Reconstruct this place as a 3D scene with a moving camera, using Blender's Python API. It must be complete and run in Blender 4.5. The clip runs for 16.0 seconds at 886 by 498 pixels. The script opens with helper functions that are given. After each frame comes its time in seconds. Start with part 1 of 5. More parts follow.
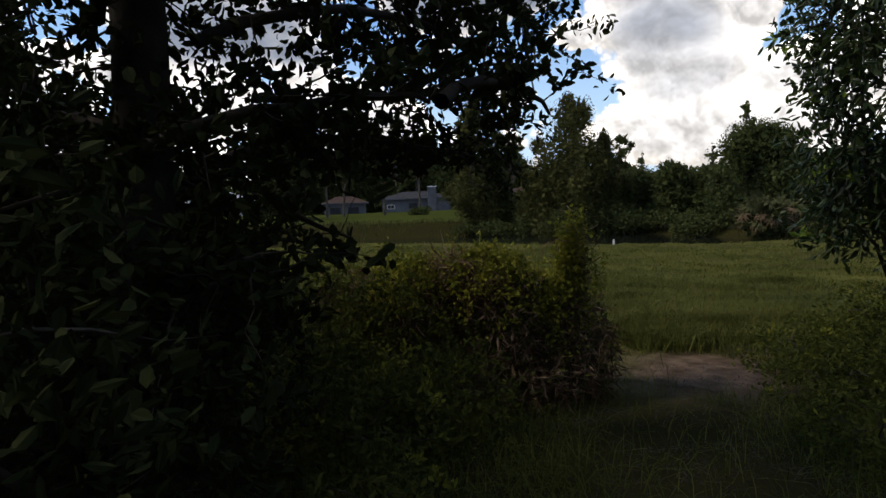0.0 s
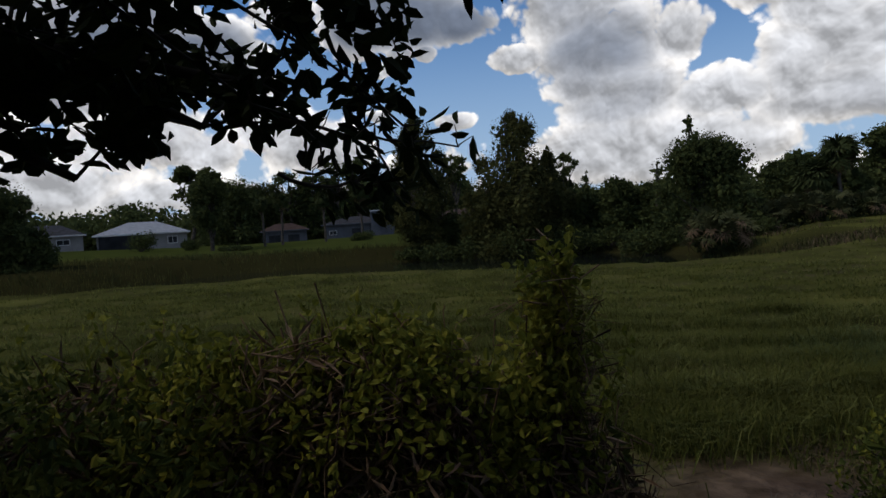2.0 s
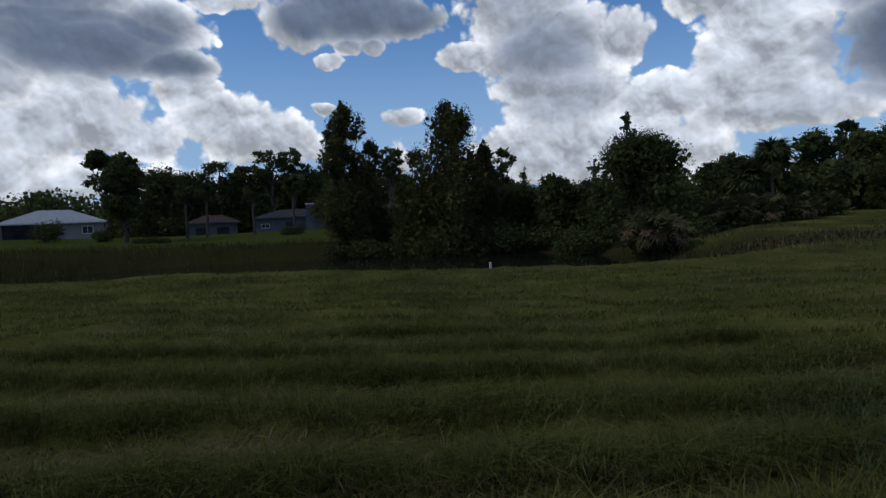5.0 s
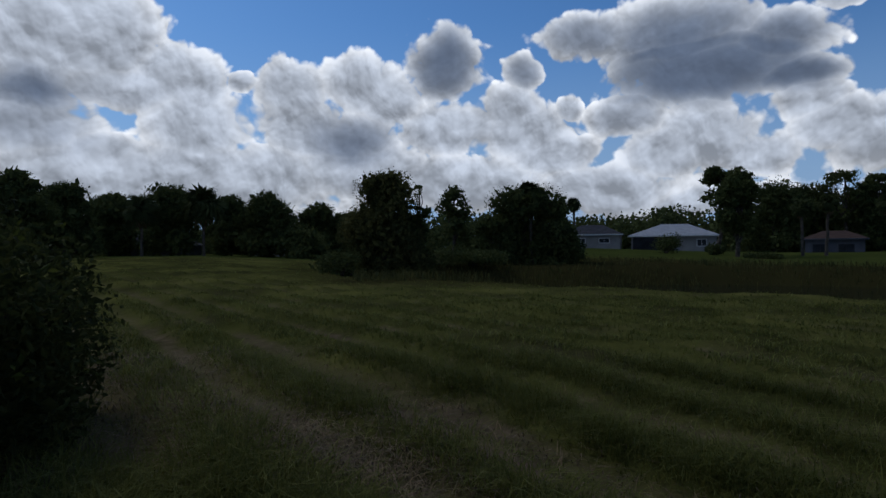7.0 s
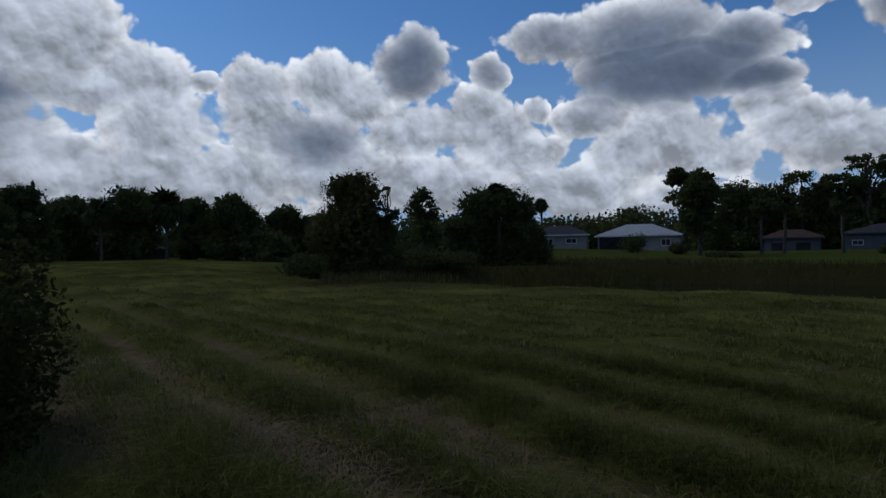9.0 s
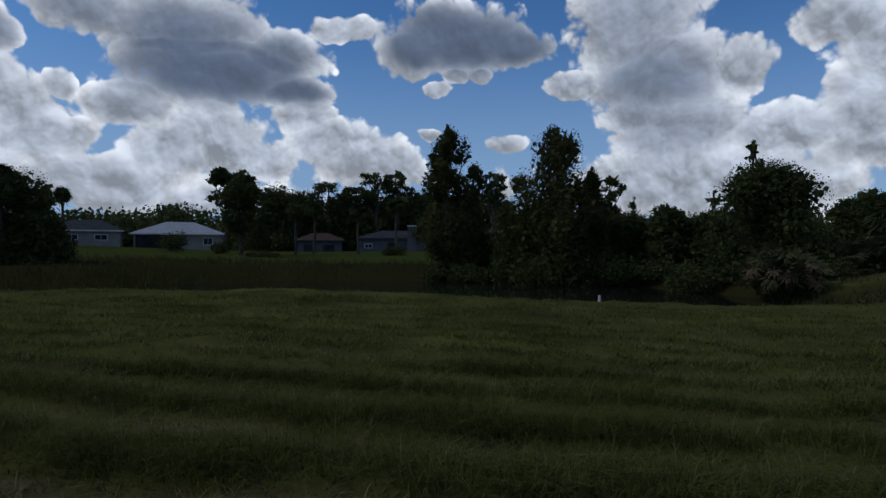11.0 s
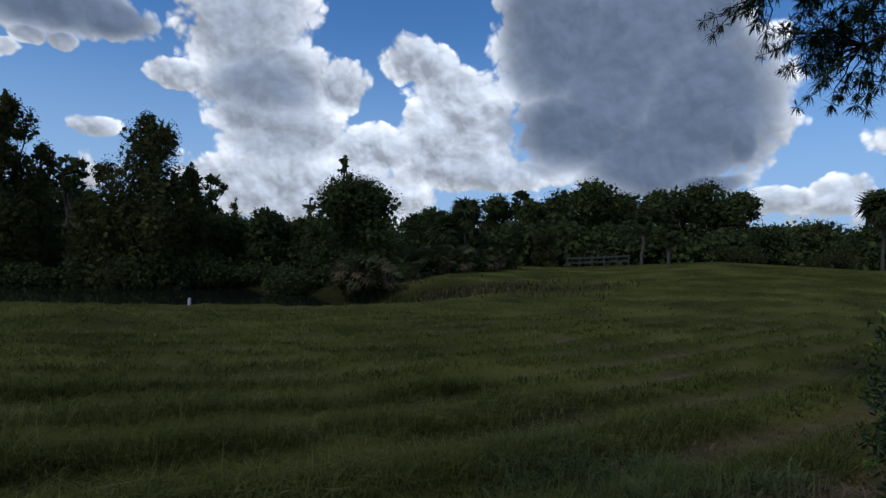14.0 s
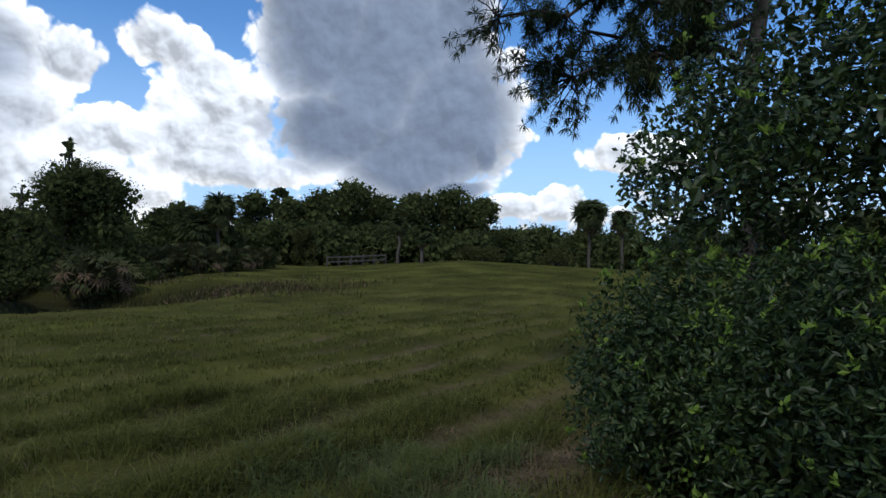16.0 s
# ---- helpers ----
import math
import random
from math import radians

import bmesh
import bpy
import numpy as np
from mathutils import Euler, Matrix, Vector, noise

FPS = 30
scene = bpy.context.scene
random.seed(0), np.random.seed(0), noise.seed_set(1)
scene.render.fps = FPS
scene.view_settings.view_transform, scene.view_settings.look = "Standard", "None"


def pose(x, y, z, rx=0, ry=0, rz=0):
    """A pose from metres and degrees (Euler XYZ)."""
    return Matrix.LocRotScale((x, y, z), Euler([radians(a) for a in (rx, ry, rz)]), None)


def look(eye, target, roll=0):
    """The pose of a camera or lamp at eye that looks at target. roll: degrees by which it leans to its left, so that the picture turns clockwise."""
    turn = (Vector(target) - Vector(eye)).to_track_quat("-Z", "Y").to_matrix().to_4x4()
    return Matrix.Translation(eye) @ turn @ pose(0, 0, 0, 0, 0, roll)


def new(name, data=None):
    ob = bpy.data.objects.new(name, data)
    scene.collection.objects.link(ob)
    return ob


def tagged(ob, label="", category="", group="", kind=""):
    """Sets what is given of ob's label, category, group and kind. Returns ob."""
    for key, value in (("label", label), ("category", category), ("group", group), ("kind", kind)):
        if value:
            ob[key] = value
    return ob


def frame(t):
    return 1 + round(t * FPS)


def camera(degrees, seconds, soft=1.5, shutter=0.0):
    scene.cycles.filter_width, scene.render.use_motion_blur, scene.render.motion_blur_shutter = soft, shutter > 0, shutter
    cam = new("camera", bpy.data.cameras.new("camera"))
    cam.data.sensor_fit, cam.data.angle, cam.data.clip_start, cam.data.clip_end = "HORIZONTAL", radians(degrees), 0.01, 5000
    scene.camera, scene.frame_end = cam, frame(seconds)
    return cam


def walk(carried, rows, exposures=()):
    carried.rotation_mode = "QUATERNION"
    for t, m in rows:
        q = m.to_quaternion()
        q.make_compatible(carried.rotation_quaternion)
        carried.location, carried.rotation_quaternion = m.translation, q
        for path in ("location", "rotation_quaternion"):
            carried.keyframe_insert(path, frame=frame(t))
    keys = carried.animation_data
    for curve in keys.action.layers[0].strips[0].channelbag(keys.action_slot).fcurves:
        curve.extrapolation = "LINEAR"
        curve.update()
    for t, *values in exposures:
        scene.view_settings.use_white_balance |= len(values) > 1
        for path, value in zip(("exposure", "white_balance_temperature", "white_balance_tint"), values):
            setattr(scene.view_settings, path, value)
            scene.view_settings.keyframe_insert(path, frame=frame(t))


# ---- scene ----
cam = camera(72.5, 16.0)
PATH = [
    (0, (0.001, -0.035, 1.646), (0.005, 1.96, 1.506), -2.0),
    (0.5, (0.04, 0.605, 1.614), (0.075, 2.6, 1.479), -2.7),
    (1, (0.133, 1.245, 1.603), (0.211, 3.238, 1.449), -2.9),
    (1.5, (0.253, 1.899, 1.626), (0.352, 3.894, 1.511), -2.9),
    (2, (0.418, 2.487, 1.654), (0.599, 4.477, 1.582), -3.7),
    (2.5, (0.68, 3.078, 1.647), (0.973, 5.056, 1.587), -3.5),
    (3, (0.982, 3.481, 1.65), (1.459, 5.422, 1.579), -3.4),
    (4.2, (1.93, 4.42, 1.62), (2.34, 6.37, 1.53), -2.6),
    (5.5, (1.842, 5.4, 1.562), (2.052, 7.387, 1.475), -2.5),
    (6, (1.675, 5.806, 1.577), (1.423, 7.79, 1.538), -3.6),
    (6.5, (1.67, 5.813, 1.578), (0.845, 7.635, 1.568), -2.7),
    (7, (1.669, 5.811, 1.581), (0.3, 7.268, 1.585), -0.4),
    (7.5, (1.683, 5.804, 1.587), (0.036, 6.939, 1.568), -0.3),
    (8, (1.674, 5.797, 1.582), (-0.016, 6.867, 1.568), -0.7),
    (8.5, (1.677, 5.813, 1.577), (0.127, 7.077, 1.567), -0.6),
    (9, (1.69, 5.84, 1.566), (0.396, 7.366, 1.574), -0.9),
    (9.5, (1.708, 5.859, 1.564), (0.722, 7.599, 1.571), -0.9),
    (10, (1.696, 5.831, 1.562), (1.116, 7.745, 1.567), -0.9),
    (12.5, (2.058, 5.939, 1.543), (2.625, 7.857, 1.547), 1.9),
    (13, (2.119, 5.966, 1.56), (2.867, 7.821, 1.567), 1.7),
    (13.5, (2.12, 5.96, 1.559), (3.095, 7.706, 1.576), 1.8),
    (14, (2.141, 5.953, 1.556), (3.357, 7.54, 1.583), 1.9),
    (14.5, (2.154, 5.941, 1.556), (3.546, 7.377, 1.591), 1.7),
    (15, (2.171, 5.93, 1.558), (3.694, 7.225, 1.6), 1.5),
    (15.5, (2.178, 5.915, 1.558), (3.819, 7.057, 1.607), 1.7),
    (16, (2.185, 5.903, 1.558), (3.914, 6.906, 1.607), 1.8),
]
walk(cam, [(t, look(eye, target, roll)) for t, eye, target, roll in PATH],
     exposures=[(0, 0.75, 7600, 12), (0.5, 0.85, 7600, 12), (1.0, 0.15, 7000, 12), (1.5, 0.4, 7000, 11), (2.0, -0.05, 6900, 11), (3.2, -0.2, 6400, 10), (6, -0.2, 6150, 10), (7.5, -0.62, 6000, 10), (10, -0.62, 6000, 10), (12.5, -0.35, 5900, 10), (13, -0.3, 5900, 10), (14.5, 0.0, 5950, 10), (15, 0.15, 6250, 10), (16, 0.5, 6350, 9)])

# ---- world, sun ----
PUFFS, GREYS = [], []


def puff(az, el, rx, ry, grey=0.0):
    """One swelling of a cloud: azimuth to the left and elevation in degrees, half sizes in degrees, how heavy it is."""
    PUFFS.append((az, el, rx, ry, grey))


puff(77.0, 16.5, 4.8, 5.5, 0.1)
puff(87.5, 17.4, 7.0, 2.2, 0.2)
puff(73.0, 17.5, 5.6, 4.8)
puff(77.5, 12.6, 4.2, 2.0, 0.55)
puff(67.0, 14.7, 4.5, 3.2)
puff(64.8, 13.5, 2.9, 3.7)
puff(70.5, 13.4, 5.8, 2.1, 0.1)
puff(77.5, 10.3, 5.5, 3.5, 0.3)
puff(65.2, 10.6, 5.3, 3.4, 0.05)
puff(72.6, 8.2, 3.2, 1.6)
puff(61.4, 14.2, 1.3, 1.1)
puff(57.0, 14.0, 3.4, 3.1)
puff(51.9, 10.4, 5.0, 2.9, 0.45)
puff(50.3, 15.3, 4.5, 2.8)
puff(48.1, 14.1, 3.6, 2.9)
puff(56.0, 11.1, 4.8, 3.4)
puff(42.3, 11.3, 6.3, 2.6, 0.1)
puff(36.9, 12.7, 3.5, 2.5)
puff(35.4, 11.1, 5.3, 2.9, 0.1)
puff(32.8, 9.0, 4.8, 2.4)
puff(50.3, 7.6, 7.4, 2.9, 0.15)
puff(65.3, 7.2, 6.9, 2.6, 0.05)
puff(71.8, 6.2, 10.6, 3.2)
puff(60.5, 6.4, 8.5, 3.2)
puff(41.2, 6.5, 9.0, 2.9, 0.05)
puff(28.7, 5.7, 5.8, 2.6)
puff(42.8, 17.3, 3.7, 4.0, 0.55)
puff(35.8, 16.1, 1.9, 1.8, 0.4)
puff(31.2, 13.2, 1.5, 1.3)
puff(26.2, 11.9, 3.5, 2.0, 0.3)
puff(19.6, 9.7, 5.2, 3.0, 0.1)
puff(15.7, 8.0, 4.0, 2.1)
puff(23.3, 8.5, 4.1, 2.4, 0.05)
puff(21.8, 18.3, 7.9, 3.7, 0.5)
puff(29.6, 19.1, 5.0, 2.2, 0.4)
puff(19.6, 15.1, 8.7, 3.1, 1)
puff(14.0, 17.2, 4.5, 2.6, 0.5)
puff(12.8, 13.8, 3.7, 1.6, 0.6)
puff(12.0, 11.7, 2.8, 1.6)
puff(9.7, 9.6, 4.1, 2.2)
puff(6.8, 8.8, 4.2, 3.1)
puff(3.8, 7.5, 3.7, 2.1, 0.05)
puff(-0.8, 14.8, 1.5, 0.7)
puff(-2.4, 15.9, 1.2, 0.8)
puff(-4.5, 16.0, 1.3, 0.7)
puff(0.2, 10.4, 1.3, 0.7)
puff(-6.9, 9.6, 2.0, 1.0)
puff(-2.6, 19.1, 8.2, 3.1, 1)
puff(1.7, 17.8, 4.0, 2.2, 0.3)
puff(-7.8, 18.5, 4.2, 2.0, 0.8)
puff(8.6, 19.7, 3.2, 1.2)
puff(27.7, 5.6, 5.8, 2.6)
puff(18.0, 4.2, 7.9, 1.6)
puff(-13.1, 14.9, 3.5, 1.4)
puff(-18.8, 20.0, 6.3, 5.6, 0.3)
puff(-20.6, 14.9, 6.1, 5.0, 0.45)
puff(-27.4, 15.1, 3.0, 2.4, 0.1)
puff(-22.3, 10.4, 6.3, 3.5, 0.3)
puff(-19.1, 12.1, 3.5, 2.4)
puff(-30.7, 9.6, 5.0, 2.4)
puff(-21.4, 6.2, 8.5, 3.2, 0.1)
puff(-27.7, 5.7, 9.0, 3.2, 0.1)
puff(-35.1, 17.9, 4.0, 2.3)
puff(-38.2, 15.6, 4.5, 3.1)
puff(-39.7, 12.5, 4.5, 4.0)
puff(-39.3, 8.7, 5.8, 3.0, 0.05)
puff(-48.1, 20.7, 6.9, 7.9, 0.9)
puff(-55.5, 21.0, 7.9, 6.3, 0.8)
puff(-49.5, 12.0, 7.4, 4.2, 1)
puff(-58.4, 11.0, 4.5, 2.6, 0.25)
puff(-60.3, 11.9, 4.2, 1.9)
puff(-63.5, 10.8, 1.6, 2.5)
puff(-61.0, 22.5, 4.2, 6.9, 0.7)
puff(-61.4, 7.4, 3.7, 1.4)
puff(-66.2, 5.6, 3.2, 1.4)
puff(-70.7, 6.0, 2.8, 1.7)
puff(-77.8, 10.4, 5.3, 1.9, 0.1)
puff(-40.5, 7.9, 9.0, 1.9, 0.2)
puff(-36.1, 10.8, 3.2, 4.8)

SUN_AZ, SUN_EL = 95.0, 48.0
SUN_COLOR = (1.0, 0.93, 0.82)


puff(-60.0, 14.0, 7.0, 9.0, 1)
puff(-56.5, 10.0, 7.5, 5.0, 1)
puff(-53.0, 17.0, 6.5, 8.0, 0.9)


def build_world():
    world = bpy.data.worlds.new("sky")
    scene.world = world
    world.use_nodes = True
    nt = world.node_tree
    nt.nodes.clear()

    def node(kind, **settings):
        n = nt.nodes.new(kind)
        for key, value in settings.items():
            if key == "op":
                n.operation = value
            elif key == "blend":
                n.blend_type = value
        return n

    def put(socket, value):
        if isinstance(value, bpy.types.NodeSocket):
            nt.links.new(value, socket)
        else:
            socket.default_value = value

    def mathn(op, a, b=0.0, c=0.0, clamp=False):
        n = node("ShaderNodeMath", op=op)
        n.use_clamp = clamp
        for i, v in enumerate((a, b, c)):
            put(n.inputs[i], v)
        return n.outputs[0]

    def vec(op, a, b=(0, 0, 0), c=(0, 0, 0)):
        n = node("ShaderNodeVectorMath", op=op)
        put(n.inputs[0], a)
        put(n.inputs[1], b)
        if op == "MULTIPLY_ADD":
            put(n.inputs[2], c)
        return n.outputs["Value"] if op in ("LENGTH", "DOT_PRODUCT") else n.outputs[0]

    def mix(f, a, b):
        n = nt.nodes.new("ShaderNodeMix")
        n.data_type = "RGBA"
        put(n.inputs[0], f)
        put(n.inputs[6], a)
        put(n.inputs[7], b)
        return n.outputs[2]

    def ramp(v, lo, hi):
        n = nt.nodes.new("ShaderNodeMapRange")
        n.interpolation_type = "SMOOTHSTEP"
        for i, value in enumerate((v, lo, hi, 0.0, 1.0)):
            put(n.inputs[i], value)
        return n.outputs[0]

    gen = nt.nodes.new("ShaderNodeTexCoord").outputs["Generated"]
    sep = nt.nodes.new("ShaderNodeSeparateXYZ")
    nt.links.new(gen, sep.inputs[0])
    x, y, z = sep.outputs
    az = mathn("MULTIPLY", mathn("ARCTAN2", x, y), 18 / math.pi)
    el = mathn("MULTIPLY", mathn("ARCSINE", z), 18 / math.pi)
    comb = nt.nodes.new("ShaderNodeCombineXYZ")
    put(comb.inputs[0], az)
    put(comb.inputs[1], el)
    flat = comb.outputs[0]

    def noise_at(v, scale, detail, rough):
        n = nt.nodes.new("ShaderNodeTexNoise")
        put(n.inputs["Vector"], v)
        n.inputs["Scale"].default_value, n.inputs["Detail"].default_value, n.inputs["Roughness"].default_value = scale, detail, rough
        return n

    swirl = noise_at(flat, 1.1, 4.0, 0.55)
    bent = vec("MULTIPLY_ADD", vec("SUBTRACT", swirl.outputs["Color"], (0.5, 0.5, 0.5)), (0.36, 0.3, 0.0), flat)
    def cells(v, scale, detail):
        n = nt.nodes.new("ShaderNodeTexVoronoi")
        n.feature = "F1"
        put(n.inputs["Vector"], v)
        n.inputs["Scale"].default_value, n.inputs["Detail"].default_value, n.inputs["Roughness"].default_value = scale, detail, 0.55
        return n.outputs["Distance"]

    # the swellings, and the same a little nearer the light: their difference is the relief
    raised = vec("ADD", bent, (0.035, 0.085, 0.0))
    billow, billow_up = cells(bent, 3.4, 2.0), cells(raised, 3.4, 2.0)
    knobs, knobs_up = cells(bent, 12.0, 1.0), cells(vec("ADD", bent, (0.010, 0.025, 0.0)), 12.0, 1.0)

    density = heavy = above = None
    for paz, pel, rx, ry, grey in PUFFS:
        off = vec("MULTIPLY_ADD", bent, (8.2 / rx, 8.2 / ry, 0), (0.82 * paz / rx, -0.82 * pel / ry, 0))
        d = mathn("SUBTRACT", 1.0, vec("DOT_PRODUCT", off, off))
        density = d if density is None else mathn("MAXIMUM", density, d)
        up = vec("SUBTRACT", off, (0.10, 0.42, 0))
        u = mathn("SUBTRACT", 1.0, vec("DOT_PRODUCT", up, up))
        above = u if above is None else mathn("MAXIMUM", above, u)
        if grey:
            g = mathn("MULTIPLY", d, grey)
            heavy = g if heavy is None else mathn("MAXIMUM", heavy, g)
    topness = mathn("SUBTRACT", above, density)
    # the sky goes on with scattered cloud overhead and behind
    wide = noise_at(gen, 2.6, 6.0, 0.58).outputs["Fac"]
    beyond = mathn("MAXIMUM", ramp(z, 0.50, 0.62), ramp(y, 0.05, -0.25))
    density = mathn("MAXIMUM", density, mathn("MULTIPLY_ADD", mathn("SUBTRACT", wide, 0.47), 3.0, mathn("MULTIPLY", mathn("SUBTRACT", beyond, 1.0), 3.0)))
    low = ramp(el, 1.15, 0.45)
    density = mathn("MAXIMUM", density, mathn("MULTIPLY_ADD", low, 0.75, mathn("SUBTRACT", mathn("MULTIPLY", wide, 0.9), 0.85)))
    dd = mathn("SUBTRACT", mathn("ADD", density, 0.30), mathn("MULTIPLY", billow, 0.62))
    cover = ramp(mathn("MULTIPLY_ADD", knobs, -0.14, mathn("ADD", dd, 0.09)), -0.10, 0.16)
    thick = ramp(mathn("MULTIPLY_ADD", billow, 0.5, dd), 0.15, 1.1)
    fine = noise_at(bent, 2.0, 4.0, 0.5).outputs["Fac"]
    relief = mathn("MULTIPLY_ADD", mathn("SUBTRACT", billow_up, billow), 0.62, mathn("MULTIPLY", mathn("SUBTRACT", knobs_up, knobs), 0.22))
    relief = mathn("MULTIPLY_ADD", mathn("SUBTRACT", fine, 0.5), 1.1, mathn("MULTIPLY_ADD", topness, 0.5, relief))
    heavy = ramp(mathn("MULTIPLY_ADD", fine, 0.4, mathn("MULTIPLY_ADD", heavy, 1.3, -0.25)), 0.02, 0.75)
    white = mix(thick, (1.0, 0.99, 0.98, 1), (0.58, 0.62, 0.69, 1))
    grey = mix(thick, (0.70, 0.74, 0.80, 1), (0.155, 0.195, 0.275, 1))
    cloud = mix(heavy, white, grey)
    lit = mathn("MINIMUM", mathn("MAXIMUM", mathn("ADD", relief, 1.04), 0.6), 1.5)
    lit = mathn("MULTIPLY_ADD", mathn("SUBTRACT", 1.0, lit), mathn("MULTIPLY", heavy, 0.55), lit)
    shade = nt.nodes.new("ShaderNodeVectorMath")
    shade.operation = "SCALE"
    put(shade.inputs[0], cloud)
    put(shade.inputs["Scale"], lit)
    cloud = shade.outputs[0]

    sky = nt.nodes.new("ShaderNodeTexSky")
    sky.sky_type = "NISHITA"
    sky.sun_disc = False
    sky.sun_elevation, sky.sun_rotation = radians(SUN_EL), radians(-SUN_AZ)
    sky.air_density, sky.dust_density, sky.ozone_density = 1.0, 0.6, 2.0
    dim = nt.nodes.new("ShaderNodeVectorMath")
    dim.operation = "MULTIPLY"
    put(dim.inputs[0], sky.outputs[0])
    put(dim.inputs[1], (0.056, 0.088, 0.119))
    haze = mix(ramp(el, 2.2, -0.2), dim.outputs[0], (0.36, 0.51, 0.74, 1))
    out = mix(cover, haze, cloud)
    back = nt.nodes.new("ShaderNodeBackground")
    put(back.inputs["Color"], out)
    back.inputs["Strength"].default_value = 1.0
    end = nt.nodes.new("ShaderNodeOutputWorld")
    nt.links.new(back.outputs[0], end.inputs[0])


build_world()
lamp = new("sun", bpy.data.lights.new("sun", "SUN"))
lamp.data.energy, lamp.data.angle, lamp.data.color = 1.5, radians(10), SUN_COLOR
lamp.matrix_world = look((0, 0, 60), (60 * math.sin(radians(SUN_AZ)) / math.tan(radians(SUN_EL)), -60 * math.cos(radians(SUN_AZ)) / math.tan(radians(SUN_EL)), 0))

# ---- materials ----


def material(name, colors, scale=1.0, rough=0.8, translucent=0.0, per_island=True, bump=0.0, bump_scale=30.0, metal=0.0, coords="Object", spec=0.3):
    """A surface whose colour wanders between the given ones at two scales."""
    m = bpy.data.materials.new(name)
    m.use_nodes = True
    nt = m.node_tree
    b = nt.nodes["Principled BSDF"]
    b.inputs["Roughness"].default_value = rough
    b.inputs["Metallic"].default_value = metal
    b.inputs["Specular IOR Level"].default_value = spec
    tc = nt.nodes.new("ShaderNodeTexCoord")
    big = nt.nodes.new("ShaderNodeTexNoise")
    big.inputs["Scale"].default_value, big.inputs["Detail"].default_value = scale, 6.0
    nt.links.new(tc.outputs[coords], big.inputs["Vector"])
    fac = big.outputs["Fac"]
    if per_island:
        geo = nt.nodes.new("ShaderNodeNewGeometry")
        add = nt.nodes.new("ShaderNodeMath")
        add.operation = "MULTIPLY_ADD"
        nt.links.new(geo.outputs["Random Per Island"], add.inputs[0])
        add.inputs[1].default_value = 0.55
        half = nt.nodes.new("ShaderNodeMath")
        half.operation = "MULTIPLY_ADD"
        nt.links.new(fac, half.inputs[0])
        half.inputs[1].default_value, half.inputs[2].default_value = 0.9, -0.2
        nt.links.new(half.outputs[0], add.inputs[2])
        fac = add.outputs[0]
    cr = nt.nodes.new("ShaderNodeValToRGB")
    el = cr.color_ramp.elements
    while len(el) < len(colors):
        el.new(0.5)
    lo, hi = (0.1, 0.9) if per_island else (0.32, 0.68)
    for i, c in enumerate(colors):
        el[i].position = lo + (hi - lo) * i / max(1, len(colors) - 1)
        el[i].color = (*c, 1)
    nt.links.new(fac, cr.inputs[0])
    nt.links.new(cr.outputs[0], b.inputs["Base Color"])
    if bump:
        fine = nt.nodes.new("ShaderNodeTexNoise")
        fine.inputs["Scale"].default_value, fine.inputs["Detail"].default_value = bump_scale, 6.0
        nt.links.new(tc.outputs[coords], fine.inputs["Vector"])
        bm_ = nt.nodes.new("ShaderNodeBump")
        bm_.inputs["Strength"].default_value, bm_.inputs["Distance"].default_value = 0.8, bump
        nt.links.new(fine.outputs["Fac"], bm_.inputs["Height"])
        nt.links.new(bm_.outputs[0], b.inputs["Normal"])
    if translucent:
        tr = nt.nodes.new("ShaderNodeBsdfTranslucent")
        mx = nt.nodes.new("ShaderNodeMixShader")
        mx.inputs[0].default_value = translucent
        nt.links.new(cr.outputs[0], tr.inputs[0])
        nt.links.new(b.outputs[0], mx.inputs[1])
        nt.links.new(tr.outputs[0], mx.inputs[2])
        nt.links.new(mx.outputs[0], nt.nodes["Material Output"].inputs[0])
    return m


M_FAR = material("far foliage", [(0.026, 0.035, 0.015), (0.050, 0.063, 0.022), (0.084, 0.095, 0.032)], 0.25, rough=0.95, translucent=0.25, spec=0.03)
M_THICKET = material("thicket leaves", [(0.018, 0.024, 0.010), (0.036, 0.046, 0.015), (0.07, 0.078, 0.025)], 1.3, rough=0.85, translucent=0.3, spec=0.05)
M_OLIVE = material("olive foliage", [(0.026, 0.031, 0.013), (0.052, 0.056, 0.019), (0.095, 0.090, 0.031)], 0.4, rough=0.95, translucent=0.35, spec=0.03)
M_OAK = material("oak leaves", [(0.012, 0.016, 0.008), (0.022, 0.030, 0.011), (0.042, 0.052, 0.018)], 1.5, rough=0.8, translucent=0.15, spec=0.05)
M_HEDGE = material("hedge leaves", [(0.012, 0.024, 0.010), (0.027, 0.048, 0.016), (0.065, 0.10, 0.028)], 1.2, rough=0.45, translucent=0.3, spec=0.3)
M_TIPS = material("young leaves", [(0.08, 0.14, 0.025), (0.13, 0.21, 0.035), (0.20, 0.28, 0.06)], 2.0, rough=0.5, translucent=0.4, spec=0.06)
M_VINE = material("vine leaves", [(0.075, 0.085, 0.014), (0.17, 0.18, 0.026), (0.29, 0.27, 0.045)], 2.0, rough=0.6, translucent=0.35, spec=0.06)
M_WEED = material("weed leaves", [(0.028, 0.040, 0.009), (0.070, 0.086, 0.018), (0.135, 0.14, 0.032)], 2.0, translucent=0.3, spec=0.06)
M_NEEDLE = material("pine needles", [(0.018, 0.030, 0.014), (0.04, 0.058, 0.025), (0.075, 0.09, 0.042)], 1.0, translucent=0.25, spec=0.05, rough=0.9)
